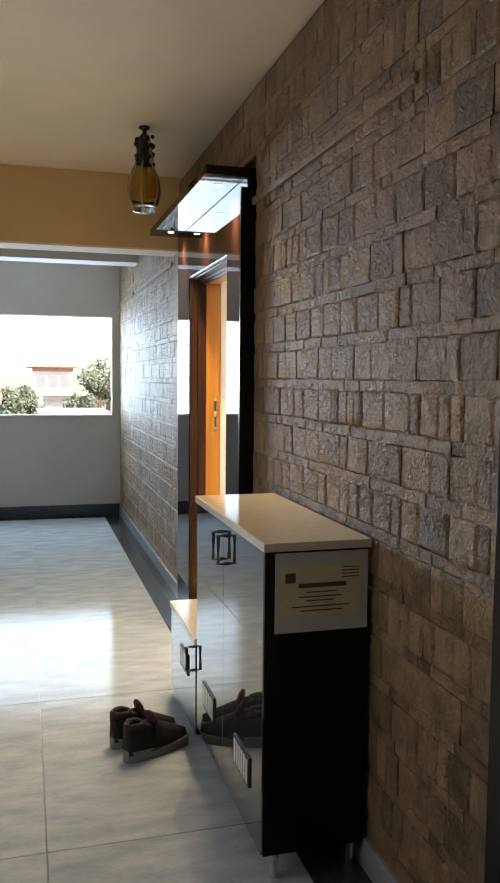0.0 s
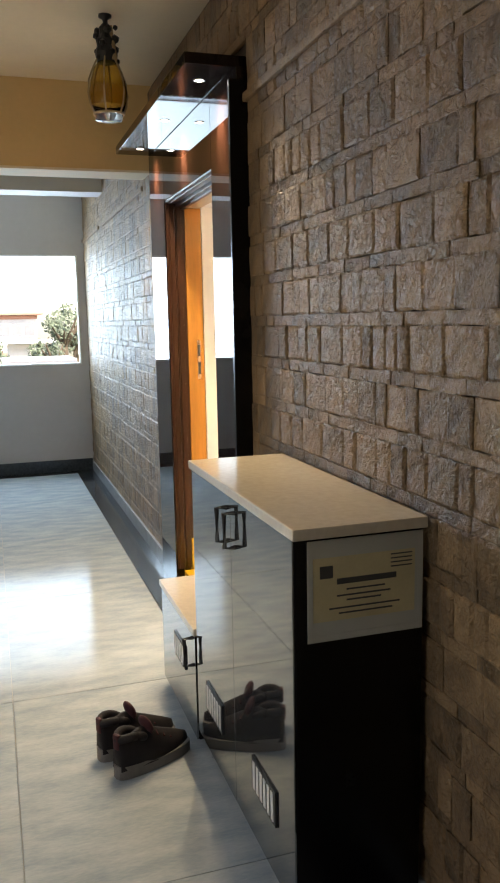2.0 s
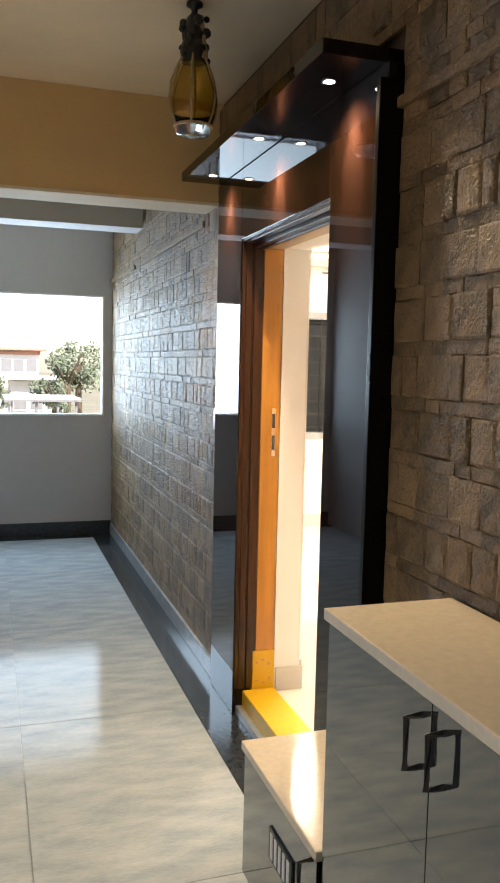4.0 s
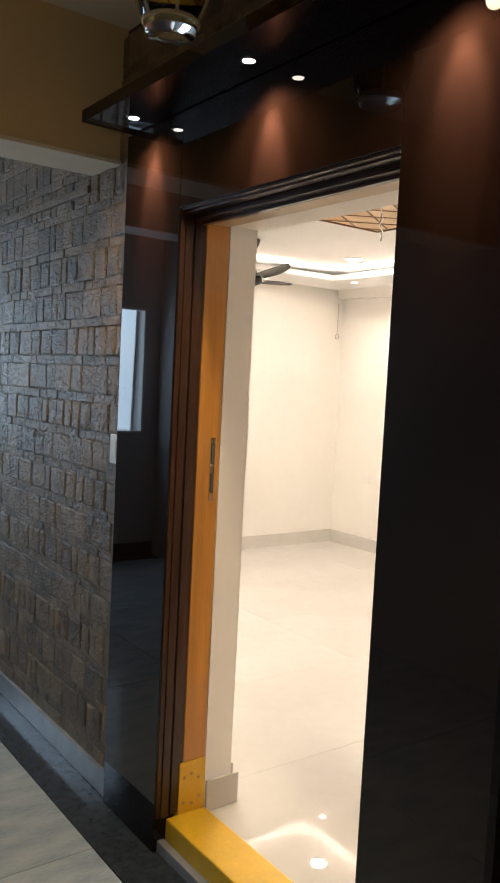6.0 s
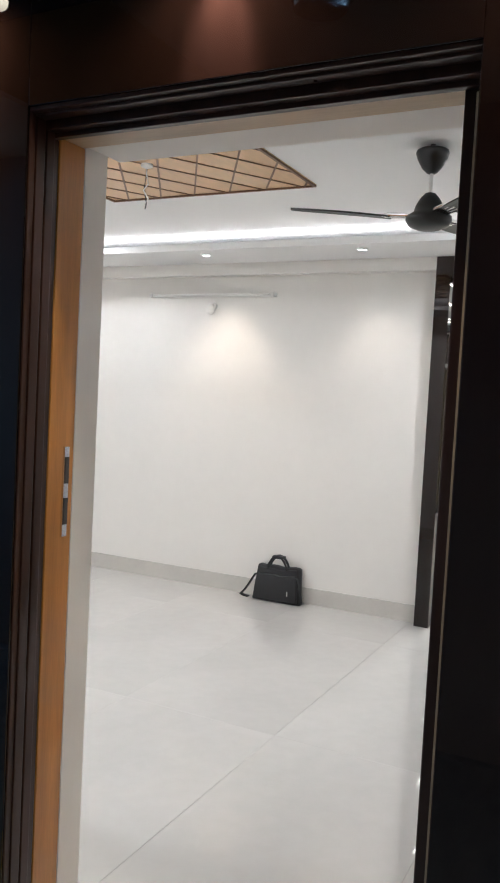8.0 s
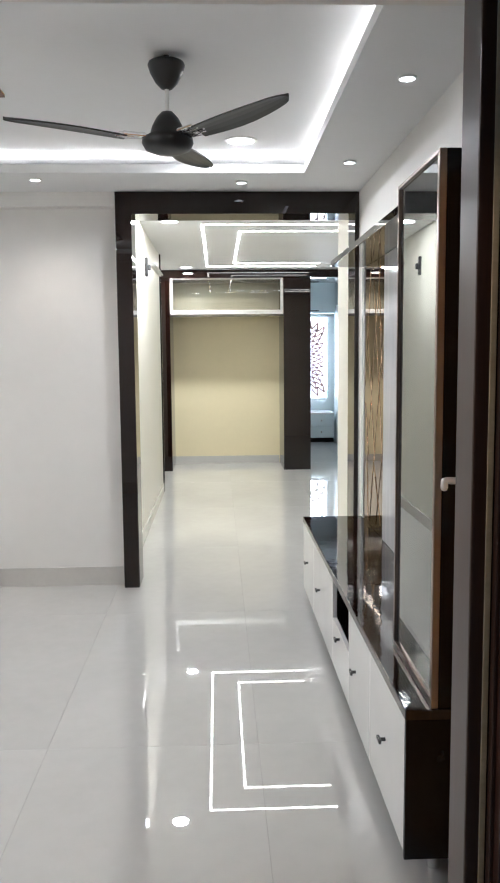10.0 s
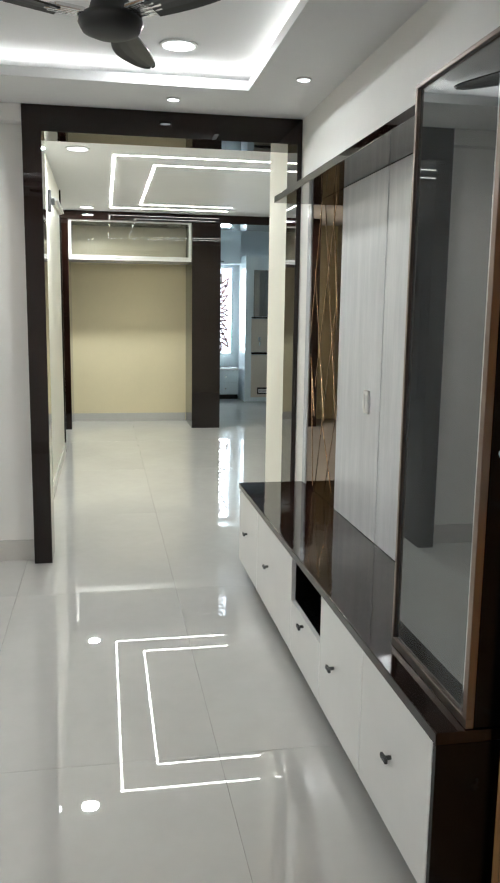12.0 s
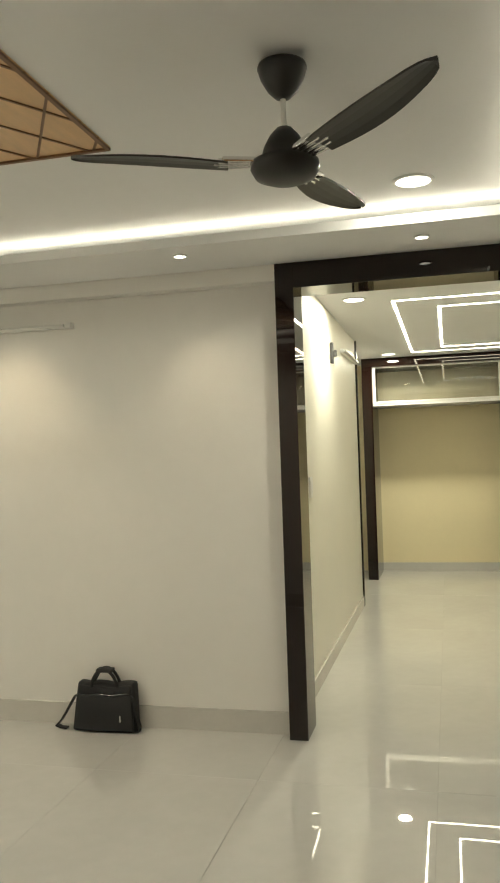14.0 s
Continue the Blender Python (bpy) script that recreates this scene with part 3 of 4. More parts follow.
    return f


fan(2.03, 4.635, 105, "matt black three-blade ceiling fan with chrome brackets")
fan(2.04, 7.45, 20, "matt black three-blade ceiling fan near the window")

# ---- wooden lattice panel in the ceiling ----
lat = thing("ceiling_wood_panel", "square wooden ceiling panel with diagonal brown lattice", "ceiling panel", (1.95, 6, TOP), kind="structure")
LX0, LX1, LY0, LY1 = 1.12, 2.48, 5.35, 6.62
part("board", box((LX0, LY0, TOP - 0.006), (LX1, LY1, TOP + 0.002)), LATTICE, lat)
for a, b in (((LX0, LY0), (LX1, LY0 + 0.014)), ((LX0, LY1 - 0.014), (LX1, LY1)), ((LX0, LY0), (LX0 + 0.014, LY1)), ((LX1 - 0.014, LY0), (LX1, LY1))):
    part("border", box((*a, TOP - 0.014), (*b, TOP - 0.005)), BROWN, lat)


def clipped(c, sign):
    pts = []
    for x in (LX0, LX1):
        y = c + sign * x
        if LY0 <= y <= LY1:
            pts.append((x, y))
    for y in (LY0, LY1):
        x = (y - c) / sign
        if LX0 < x < LX1:
            pts.append((x, y))
    return pts[:2]


for sign in (0.62, -0.62):
    for k in range(-12, 26):
        p = clipped(3.0 + 0.22 * k, sign)
        if len(p) == 2:
            bm = bmesh.new()
            d = Vector((p[1][0] - p[0][0], p[1][1] - p[0][1], 0))
            box((0, -0.0045, -0.010), (d.length, 0.0045, -0.005), 0, bm)
            bmesh.ops.transform(bm, matrix=Matrix.Translation((*p[0], TOP)) @ Matrix.Rotation(math.atan2(d.y, d.x), 4, "Z"), verts=bm.verts)
            part("lattice_strip", bm, BROWN, lat)
wire = thing("loose_ceiling_wire", "loose white electric wires hanging from the wood panel", "wire", (1.9, 6.0, TOP))
part("wire", bent([(1.90, 6.0, TOP - 0.004), (1.90, 6.0, TOP - 0.05), (1.905, 5.99, TOP - 0.10), (1.895, 6.01, TOP - 0.13), (1.91, 5.99, TOP - 0.17), (1.90, 6.005, TOP - 0.20)], 0.004, 6), SOCKET, wire)
part("wire", bent([(1.905, 6.0, TOP - 0.004), (1.907, 6.005, TOP - 0.06), (1.90, 6.01, TOP - 0.12), (1.91, 6.0, TOP - 0.19), (1.915, 6.01, TOP - 0.215)], 0.003, 6), INK, wire)
part("rose", lathe([(0.03, 0), (0.03, -0.012), (0.01, -0.02)], (1.9, 6.0, TOP - 0.006), 16), SOCKET, wire)

# ---- living room things ----
tl = thing("tube_light", "unlit slim tube light batten on the wall", "tube light", (WB - 0.03, 6.8, 2.300))
part("batten", box((WB - 0.030, 6.28, 2.288), (WB - 0.001, 7.35, 2.312), 0.003), SOCKET, tl)
part("tube", tube((WB - 0.040, 6.31, 2.300), (WB - 0.040, 7.32, 2.300), 0.009), SOCKET, tl)
part("end_cap", box((WB - 0.052, 6.265, 2.285), (WB - 0.001, 6.29, 2.316), 0.003), SOCKET, tl)
part("end_cap", box((WB - 0.052, 7.34, 2.285), (WB - 0.001, 7.365, 2.316), 0.003), SOCKET, tl)
bh = thing("bulb_holder", "white bulb holder with round bulb on the wall", "bulb holder", (WB - 0.02, 6.8, 2.21))
part("base", tube((WB, 6.8, 2.22), (WB - 0.02, 6.8, 2.22), 0.032, 0.028, 20), SOCKET, bh)
part("bulb", lathe([(0.012, 0.01), (0.015, 0.0), (0.03, -0.025), (0.032, -0.045), (0.02, -0.068), (0.004, -0.075)], (WB - 0.045, 6.8, 2.225), 20), SOCKET, bh, soft=True)
part("neck", tube((WB - 0.015, 6.8, 2.22), (WB - 0.045, 6.8, 2.228), 0.014), SOCKET, bh)


def plate(name, label, centre, normal, w, h, n):
    t = thing(name, label, "socket" if "socket" in name else "switch", centre)
    u = Vector((0, 1, 0)) if abs(normal[0]) else Vector((1, 0, 0))
    nn = Vector(normal)

    def bb(du, dz, hw, hh, d0, d1, bev):
        c = Vector(centre) + u * du + Vector((0, 0, dz))
        p, q = c - u * hw - Vector((0, 0, hh)) + nn * d0, c + u * hw + Vector((0, 0, hh)) + nn * d1
        return box([min(p[i], q[i]) for i in range(3)], [max(p[i], q[i]) for i in range(3)], bev)
    part("plate", bb(0, 0, w / 2, h / 2, 0, 0.010, 0.003), SOCKET, t)
    for k in range(n):
        part("rocker" if "switch" in name else "module", bb((k - (n - 1) / 2) * w / n * 0.9, 0, w / n * 0.36, h * 0.32, 0.009, 0.013, 0.001), SOCKET, t)
    return t


plate("wall_socket", "white modular socket plate low on the wall", (WB, 8.14, 0.735), (-1, 0, 0), 0.09, 0.09, 1)
plate("wall_socket", "white modular socket plate low on the wall", (WB, 7.98, 0.735), (-1, 0, 0), 0.16, 0.09, 3)
plate("wall_switch", "white modular switch plate on the dining wall", (4.79, 5.07, 1.32), (0, -1, 0), 0.09, 0.13, 2)
plate("wall_switch", "white switch plate on the media panel", (2.55, 3.607, 1.12), (0, 1, 0), 0.06, 0.095, 2)
plate("door_bell_switch", "small white bell push beside the door panel", (0.012, 5.425, 1.32), (-1, 0, 0), 0.06, 0.11, 1)
hk = thing("wall_hook_cord", "grey cord with ring hanging on the wall corner", "cord", (3.85, 8.59, 2.1))
part("cord", bent([(3.95, 8.590, 2.40), (3.95, 8.590, 2.25), (3.95, 8.590, 2.10)], 0.004, 6), SKIRT, hk)
part("ring", bent([(3.95 + 0.022 * math.cos(a), 8.588, 2.08 + 0.022 * math.sin(a)) for a in [k * math.pi / 8 for k in range(17)]], 0.005, 6), SKIRT, hk)

# small black clamp fitting and white tube light on the dining wall
cf = thing("wall_bracket", "small black wall bracket", "bracket", (5.9, 5.05, 2.29))
part("arm", box((5.88, 5.045, 2.21), (5.92, 5.069, 2.37), 0.006), BLACK, cf)
part("clip", box((5.885, 5.02, 2.26), (5.915, 5.045, 2.31), 0.006), BLACK, cf)
t2 = thing("tube_light", "unlit slim tube light batten on the dining wall", "tube light", (7.0, 5.05, 2.38))
part("batten", box((6.5, 5.04, 2.365), (7.5, 5.069, 2.395), 0.003), SOCKET, t2)
part("tube", tube((6.52, 5.030, 2.38), (7.48, 5.030, 2.38), 0.009), SOCKET, t2)

# window in the north wall with grille
nwin = thing("window_2", "dark framed living room window with steel grille", "window", (NW[0], YN, NW[2]), kind="structure")
for a, b in (((NW[0], NW[2]), (NW[1], NW[2] + 0.06)), ((NW[0], NW[3] - 0.06), (NW[1], NW[3])), ((NW[0], NW[2] + 0.06), (NW[0] + 0.06, NW[3] - 0.06)), ((NW[1] - 0.06, NW[2] + 0.06), (NW[1], NW[3] - 0.06))):
    part("window_frame", box((a[0], YN - 0.01, a[1]), (b[0], YN + 0.06, b[1]), 0.003), SKIRT_C, nwin)
for k in range(9):
    z = NW[2] + 0.10 + k * 0.125
    part("grille_bar", box((NW[0] + 0.06, YN + 0.04, z), (NW[1] - 0.06, YN + 0.05, z + 0.012)), BLACK, nwin)
for k in range(5):
    x = NW[0] + 0.16 + k * 0.22
    part("grille_bar", box((x, YN + 0.028, NW[2] + 0.06), (x + 0.012, YN + 0.038, NW[3] - 0.06)), BLACK, nwin)
part("pane", box((NW[0] + 0.06, YN + 0.09, NW[2] + 0.06), (NW[1] - 0.06, YN + 0.095, NW[3] - 0.06)), PANE, nwin, "dark sliding pane")

# laptop bag leaning on the wall, strap ends lying on the floor
BX, BY = 3.945, 6.10
bag = thing("laptop_bag", "charcoal nylon laptop bag leaning on the wall", "bag", (BX, BY, FZ))


def bag_panel(x0, x1, half, z0, z1, bevel, taper, sag):
    bm = box((x0, -half, z0), (x1, half, z1), bevel)
    bmesh.ops.subdivide_edges(bm, edges=[e for e in bm.edges if abs(e.verts[0].co.y - e.verts[1].co.y) > half], cuts=8)
    for v in bm.verts:
        k = v.co.z / 0.265
        v.co.y *= 1.0 - taper * k
        v.co.x += 0.035 * k - 0.006 * math.cos(v.co.y * 9)
        v.co.z -= sag * k * math.cos(v.co.y / half * 1.57) - 0.004 * math.sin(v.co.y * 40) * k
    bmesh.ops.transform(bm, matrix=Matrix.Translation((BX, BY, FZ)), verts=bm.verts)
    return bm


part("body", bag_panel(-0.045, 0.030, 0.190, 0.0, 0.262, 0.020, 0.13, 0.004), BAGM, bag, soft=True)
part("front_pocket", bag_panel(-0.062, -0.040, 0.178, 0.012, 0.200, 0.009, 0.12, 0.006), BAGM, bag, "bulging front pocket", True)
part("flap", bag_panel(-0.056, -0.038, 0.172, 0.206, 0.252, 0.008, 0.12, 0.014), BAGM, bag, "folded top flap", True)
for off in (-0.030, 0.012):
    part("handle", bent([(BX + 0.005 + off, BY + 0.078 * math.cos(a) * (1.0 - 0.18 * math.sin(a)), FZ + 0.238 + 0.098 * math.sin(a)) for a in [k * math.pi / 12 for k in range(13)]], 0.009, 8), BAGM, bag, soft=True)
part("handle_wrap", box((BX - 0.034, BY - 0.045, FZ + 0.318), (BX + 0.026, BY + 0.045, FZ + 0.338), 0.007), BAGM, bag, "padded handle wrap", True)
part("zip", bent([(BX - 0.036, BY - 0.145, FZ + 0.212), (BX - 0.038, BY - 0.05, FZ + 0.198), (BX - 0.040, BY + 0.06, FZ + 0.203), (BX - 0.036, BY + 0.14, FZ + 0.190)], 0.003, 6), GUNMETAL, bag)
part("logo_tag", box((BX - 0.060, BY - 0.106, FZ + 0.062), (BX - 0.054, BY - 0.099, FZ + 0.096)), CHROME, bag, "small metal tag")
for side, pts in ((1, ((0.17, 0.19), (0.195, 0.15), (0.225, 0.10), (0.255, 0.055), (0.285, 0.022), (0.262, 0.012), (0.225, 0.010))), (-1, ((0.165, 0.19), (0.178, 0.14), (0.192, 0.08), (0.205, 0.030), (0.200, 0.012), (0.165, 0.010)))):
    strap = bmesh.new()
    for (d0, h0), (d1, h1) in zip(pts, pts[1:]):
        quad = box((-0.017, 0, -0.0035), (0.017, math.hypot(d1 - d0, h1 - h0) + 0.003, 0.0035), 0.0)
        bmesh.ops.transform(quad, matrix=Matrix.Translation((BX - 0.03, BY + side * d0, FZ + h0)) @ Matrix.Rotation(math.atan2(h1 - h0, side * (d1 - d0)), 4, "X"), verts=quad.verts)
        tmp = bpy.data.meshes.new("strap")
        quad.to_mesh(tmp)
        strap.from_mesh(tmp)
        bpy.data.meshes.remove(tmp)
        quad.free()
    part("strap", strap, BAGM, bag, "webbing shoulder strap")

# ---- media unit ----
CY = 3.957
con = thing("media_console", "low white drawer console with dark gloss top", "media console", (2.3, 3.7, FZ))
for a, b in (((0.985, FZ + 0.095), (1.94, 0.528)), ((2.37, FZ + 0.095), (3.612, 0.528)), ((1.94, FZ + 0.095), (2.37, 0.355))):
    part("body", box((a[0], YS + 0.003, a[1]), (b[0], CY - 0.022, b[1])), BLACKLAM, con)
part("niche_back", box((1.94, YS + 0.003, 0.355), (2.37, YS + 0.02, 0.528)), BLACK, con)
part("top", box((0.967, YS + 0.003, 0.530), (3.622, CY, 0.560), 0.003), FILMTOP, con, "dark brown gloss top")
part("end_panel", box((0.967, YS + 0.003, FZ + 0.075), (0.984, CY - 0.002, 0.529), 0.001), BLACKLAM, con, "black end panel")
for x0, x1, kx in ((0.988, 1.49, 1.237), (1.49, 1.94, 1.767), (1.94, 2.37, 2.17), (2.37, 3.09, 2.825), (3.09, 3.61, 3.363)):
    d = part("drawer", box((x0 + 0.002, CY - 0.021, FZ + 0.088), (x1 - 0.002, CY - 0.003, 0.353 if x0 == 1.94 else 0.527), 0.002), WLAM, con, "white gloss drawer front")
    kz = 0.322 if x0 == 1.94 else 0.343
    part("knob", tube((kx, CY - 0.003, kz), (kx, CY + 0.014, kz), 0.006), GUNMETAL, d)
    part("knob", box((kx - 0.02, CY + 0.012, kz - 0.007), (kx + 0.02, CY + 0.021, kz + 0.007), 0.003), GUNMETAL, d, "small dark nickel T knob")
for x in (1.05, 2.3, 3.5):
    part("foot", tube((x, 3.85, FZ), (x, 3.85, FZ + 0.097), 0.02), CHROME, con)

mp = thing("media_wall_panel", "white streaked wall panel with bronze mirror column", "wall panel", (2.5, 3.59, 0.56))
part("white_board", box((1.452, YS + 0.002, 0.562), (2.395, 3.607, 2.028), 0.001), PANEL_W, mp)
part("white_board", box((2.402, YS + 0.002, 0.562), (2.985, 3.607, 2.028), 0.001), PANEL_W, mp)
part("edge_board", box((3.545, YS + 0.002, 0.562), (3.615, 3.607, 2.028), 0.001), PANEL_W, mp)
dk = part("mirror_board", box((2.987, YS + 0.002, 0.562), (3.543, 3.602, 2.028)), BRONZE, mp, "bronze tinted mirror with thin diagonal inlay")
for p, q in (((3.02, 1.0), (3.30, 2.0)), ((3.10, 2.02), (3.40, 1.1)), ((3.22, 0.95), (3.46, 1.7)), ((3.05, 1.55), (3.25, 0.95)), ((3.36, 2.02), (3.52, 1.35)), ((3.16, 2.02), (3.03, 1.4)), ((3.40, 0.95), (3.50, 1.25)), ((3.02, 1.0), (3.18, 0.60)), ((3.25, 0.95), (3.36, 0.58)), ((3.05, 0.62), (3.24, 0.92)), ((3.48, 1.2), (3.40, 0.58))):
    part("inlay", tube((p[0], 3.603, p[1]), (q[0], 3.603, q[1]), 0.0017, seg=6), GOLD, dk)
shelf = thing("media_canopy", "dark gloss overhead board of the media wall", "canopy board", (2.5, 3.7, 2.03))
part("board", box((1.452, YS + 0.002, 2.03), (3.565, 3.80, 2.062), 0.002), LAMINATE, shelf)
part("upstand", box((1.452, YS + 0.002, 2.062), (3.565, YS + 0.02, 2.13), 0.001), LAMINATE, shelf)

cab = thing("display_cabinet", "tall display cabinet with dark mirrored glass door", "display cabinet", (1.18, 3.73, 0.56))
part("carcass", box((0.972, YS + 0.003, 0.5605), (1.448, 3.865, 2.05), 0.002), BLACKLAM, cab)
dg = part("door", box((1.006, 3.8655, 0.585), (1.434, 3.876, 2.038)), DARKGLASS, cab, "dark mirrored glass door")
for a, b in (((0.972, 0.5605), (1.448, 0.584)), ((0.972, 2.039), (1.448, 2.05)), ((0.972, 0.584), (0.992, 2.039)), ((1.435, 0.584), (1.448, 2.039))):
    part("frame", box((a[0], 3.8655, a[1]), (b[0], 3.885, b[1]), 0.002), STEEL, dg, "rose steel door frame")
part("bevel_strip", box((0.9925, 3.8655, 0.585), (1.0055, 3.8815, 2.038), 0.003), CHROME, dg, "bright bevelled inner edge")

# ---- kitchen things ----
ku = thing("kitchen_base_unit", "pale kitchen base unit with two drawers", "kitchen unit", (12.6, 2.8, FZ))
part("body", box((12.35, 2.5, FZ + 0.08), (12.88, 3.22, 0.53), 0.002), KITCHEN, ku)
part("plinth", box((12.42, 2.5, FZ), (12.88, 3.22, FZ + 0.08)), BLACKLAM, ku)
part("worktop", box((12.32, 2.5, 0.53), (12.88, 3.24, 0.56), 0.003), WLAM, ku)
for z in (0.14, 0.335):
    d = part("drawer", box((12.330, 2.515, z), (12.349, 3.21, z + 0.185), 0.003), KITCHEN, ku)
    part("knob", tube((12.331, 2.72, z + 0.09), (12.30, 2.72, z + 0.09), 0.014), CHROME, d)
jw = thing("window_3", "carved brown screen over the bright kitchen window", "window screen", (12.85, 2.77, 0.76), kind="structure")
bm = bmesh.new()
for ring, (r0, n) in enumerate(((0.05, 10), (0.09, 14), (0.14, 18), (0.20, 22), (0.27, 26), (0.35, 28), (0.44, 30), (0.54, 32), (0.65, 34), (0.77, 36))):
    r1 = r0 + 0.06 + 0.012 * ring
    for k in range(n):
        a = 2 * math.pi * (k + 0.5 * (ring % 2)) / n
        b = 2 * math.pi * (k + 0.5 + 0.5 * (ring % 2)) / n
        p = (2.98 + r0 * math.cos(a), 1.45 + r0 * math.sin(a))
        for bb_ in (b, 2 * a - b):
            q = (2.98 + r1 * math.cos(bb_), 1.45 + r1 * math.sin(bb_))
            if all(2.56 < c[0] < 3.0 and 0.78 < c[1] < 2.17 for c in (p, q)):
                tube((12.84, *p), (12.84, *q), 0.006 + 0.0012 * ring, seg=4, bm=bm)
part("screen", bm, JALI, jw, "brown cut-out lattice screen")
for a, b in (((2.52, 0.74), (3.02, 0.78)), ((2.52, 2.17), (3.02, 2.21)), ((2.52, 0.78), (2.56, 2.17))):
    part("frame", box((12.82, *a), (12.88, *b), 0.003), KITCHEN, jw)
kt = thing("kitchen_tall_unit", "pale tall kitchen unit with dark glass upper door", "kitchen unit", (12.2, 2.2, FZ))
part("body", box((12.0, 1.75, FZ), (12.6, 2.46, 2.35), 0.003), KITCHEN, kt)
part("upper_door", box((11.985, 1.80, 1.40), (12.0, 2.33, 2.12), 0.003), DARKGLASS, kt, "dark glass upper door")
part("shelf_edge", box((11.98, 1.78, 1.37), (12.0, 2.36, 1.395), 0.003), BLACKLAM, kt)
ov = part("tap_panel", box((11.987, 1.80, 0.84), (12.0, 2.36, 1.365), 0.003), QUARTZ, kt, "beige tiled panel with chrome taps")
for y in (2.10, 2.24):
    part("tap", bent([(11.987, y, 1.02), (11.93, y, 1.02), (11.90, y, 1.00), (11.895, y, 0.95)], 0.014, 8), CHROME, ov)
    part("tap_wheel", tube((11.94, y, 1.03), (11.94, y, 1.08), 0.022, 0.026, 12), CHROME, ov)
part("shelf_edge", box((11.975, 1.78, 0.805), (12.0, 2.36, 0.838), 0.003), BLACKLAM, kt)
ld = part("lower_door", box((11.985, 1.80, 0.12), (12.0, 2.36, 0.80), 0.003), QUARTZ, kt)
part("vent", box((11.975, 2.08, 0.17), (11.985, 2.26, 0.28), 0.003), BLACK, ld, "small black vent box")
for k in range(2):
    part("vent_slat", box((11.971, 2.10, 0.195 + 0.035 * k), (11.976, 2.24, 0.215 + 0.035 * k)), SOCKET, ld)

ko = thing("kitchen_wall_cabinet", "pale blue-white kitchen wall cabinet near the ceiling", "kitchen cabinet", (12.6, 2.8, 2.3))
part("body", box((12.45, 2.47, 2.23), (12.88, 3.24, 2.83), 0.003), KITCHEN, ko)
part("handle", box((12.435, 2.75, 2.26), (12.449, 2.9, 2.275)), BLACK, ko)

# ---- corridor things ----
sc = thing("shoe_cabinet", "tall black shoe cabinet with grey mirror-gloss doors", "shoe cabinet", (-0.17, 2.7, CZ))
FXF = -0.335
part("body", box((FXF + 0.0065, 2.235, 0.05), (0.004, 3.195, 1.005), 0.002), BLACKLAM, sc)
part("top", box((FXF - 0.006, 2.215, 1.006), (0.006, 3.215, 1.034), 0.004), QUARTZ, sc, "beige quartz top slab")
for y0, y1, hy in ((2.238, 2.734, 2.695), (2.737, 3.193, 2.772)):
    d = part("door", box((FXF, y0, 0.055), (FXF + 0.006, y1, 1.003), 0.001), ACRYL, sc, "grey mirror-gloss door")
    part("handle", bent([(FXF + 0.002, hy, 0.865), (FXF - 0.03, hy, 0.865), (FXF - 0.03, hy, 0.965), (FXF + 0.002, hy, 0.965)], 0.0075, 4), BLACK, d, "black square loop handle")
    ym = 2.462 if y0 < 2.5 else 2.958
    v = part("vent", box((FXF - 0.006, ym - 0.098, 0.205), (FXF, ym + 0.098, 0.305), 0.002), BLACK, d, "black framed vent grille")
    for k in range(6):
        part("vent_bar", box((FXF - 0.008, ym - 0.085 + k * 0.03, 0.215), (FXF - 0.005, ym - 0.068 + k * 0.03, 0.295)), SOCKET, v)
for x, y in ((FXF + 0.05, 2.27), (FXF + 0.05, 3.16), (-0.03, 2.27), (-0.03, 3.16)):
    part("leg", tube((x, y, CZ), (x, y, 0.051), 0.016), CHROME, sc)
po = thing("poster", "printed advertising sheet taped to the cabinet side", "poster", (-0.14, 2.23, 0.87))
part("sheet", box((-0.295, 2.2325, 0.755), (0.0, 2.2342, 0.995)), PAPER, po)
part("print_field", box((-0.285, 2.2318, 0.80), (-0.02, 2.2326, 0.955)), PAPER_Y, po)
part("emblem", box((-0.268, 2.2310, 0.905), (-0.235, 2.2319, 0.935)), INK, po)
part("print_bar", box((-0.225, 2.2310, 0.888), (-0.07, 2.2319, 0.902)), INK, po, "printed heading bar")
for z, x0, x1 in ((0.872, -0.20, -0.10), (0.858, -0.225, -0.085), (0.846, -0.20, -0.11), (0.828, -0.245, -0.06), (0.815, -0.22, -0.08)):
    part("print_line", box((x0, 2.2312, z), (x1, 2.2319, z + 0.004)), INK, po)
for z in (0.925, 0.935, 0.945, 0.915):
    part("print_line", box((-0.085, 2.2312, z), (-0.028, 2.2319, z + 0.003)), INK, po)
for a, b in (((-0.30, 0.752), (0.001, 0.768)), ((-0.30, 0.984), (0.001, 0.998)), ((-0.30, 0.768), (-0.288, 0.984)), ((-0.012, 0.768), (0.001, 0.984))):
    part("tape", box((a[0], 2.2306, a[1]), (b[0], 2.2318, b[1])), PAPER, po, "clear tape edge")

lc = thing("low_shoe_cabinet", "low shoe cabinet with quartz seat top", "shoe cabinet", (-0.17, 3.5, CZ))
part("body", box((FXF + 0.0065, 3.222, 0.0), (0.004, 3.80, 0.395), 0.002), BLACKLAM, lc)
part("top", box((FXF - 0.006, 3.217, 0.396), (0.006, 3.82, 0.424), 0.004), QUARTZ, lc, "beige quartz top slab")
d = part("door", box((FXF, 3.224, 0.002), (FXF + 0.006, 3.80, 0.394), 0.001), ACRYL, lc, "grey mirror-gloss door")
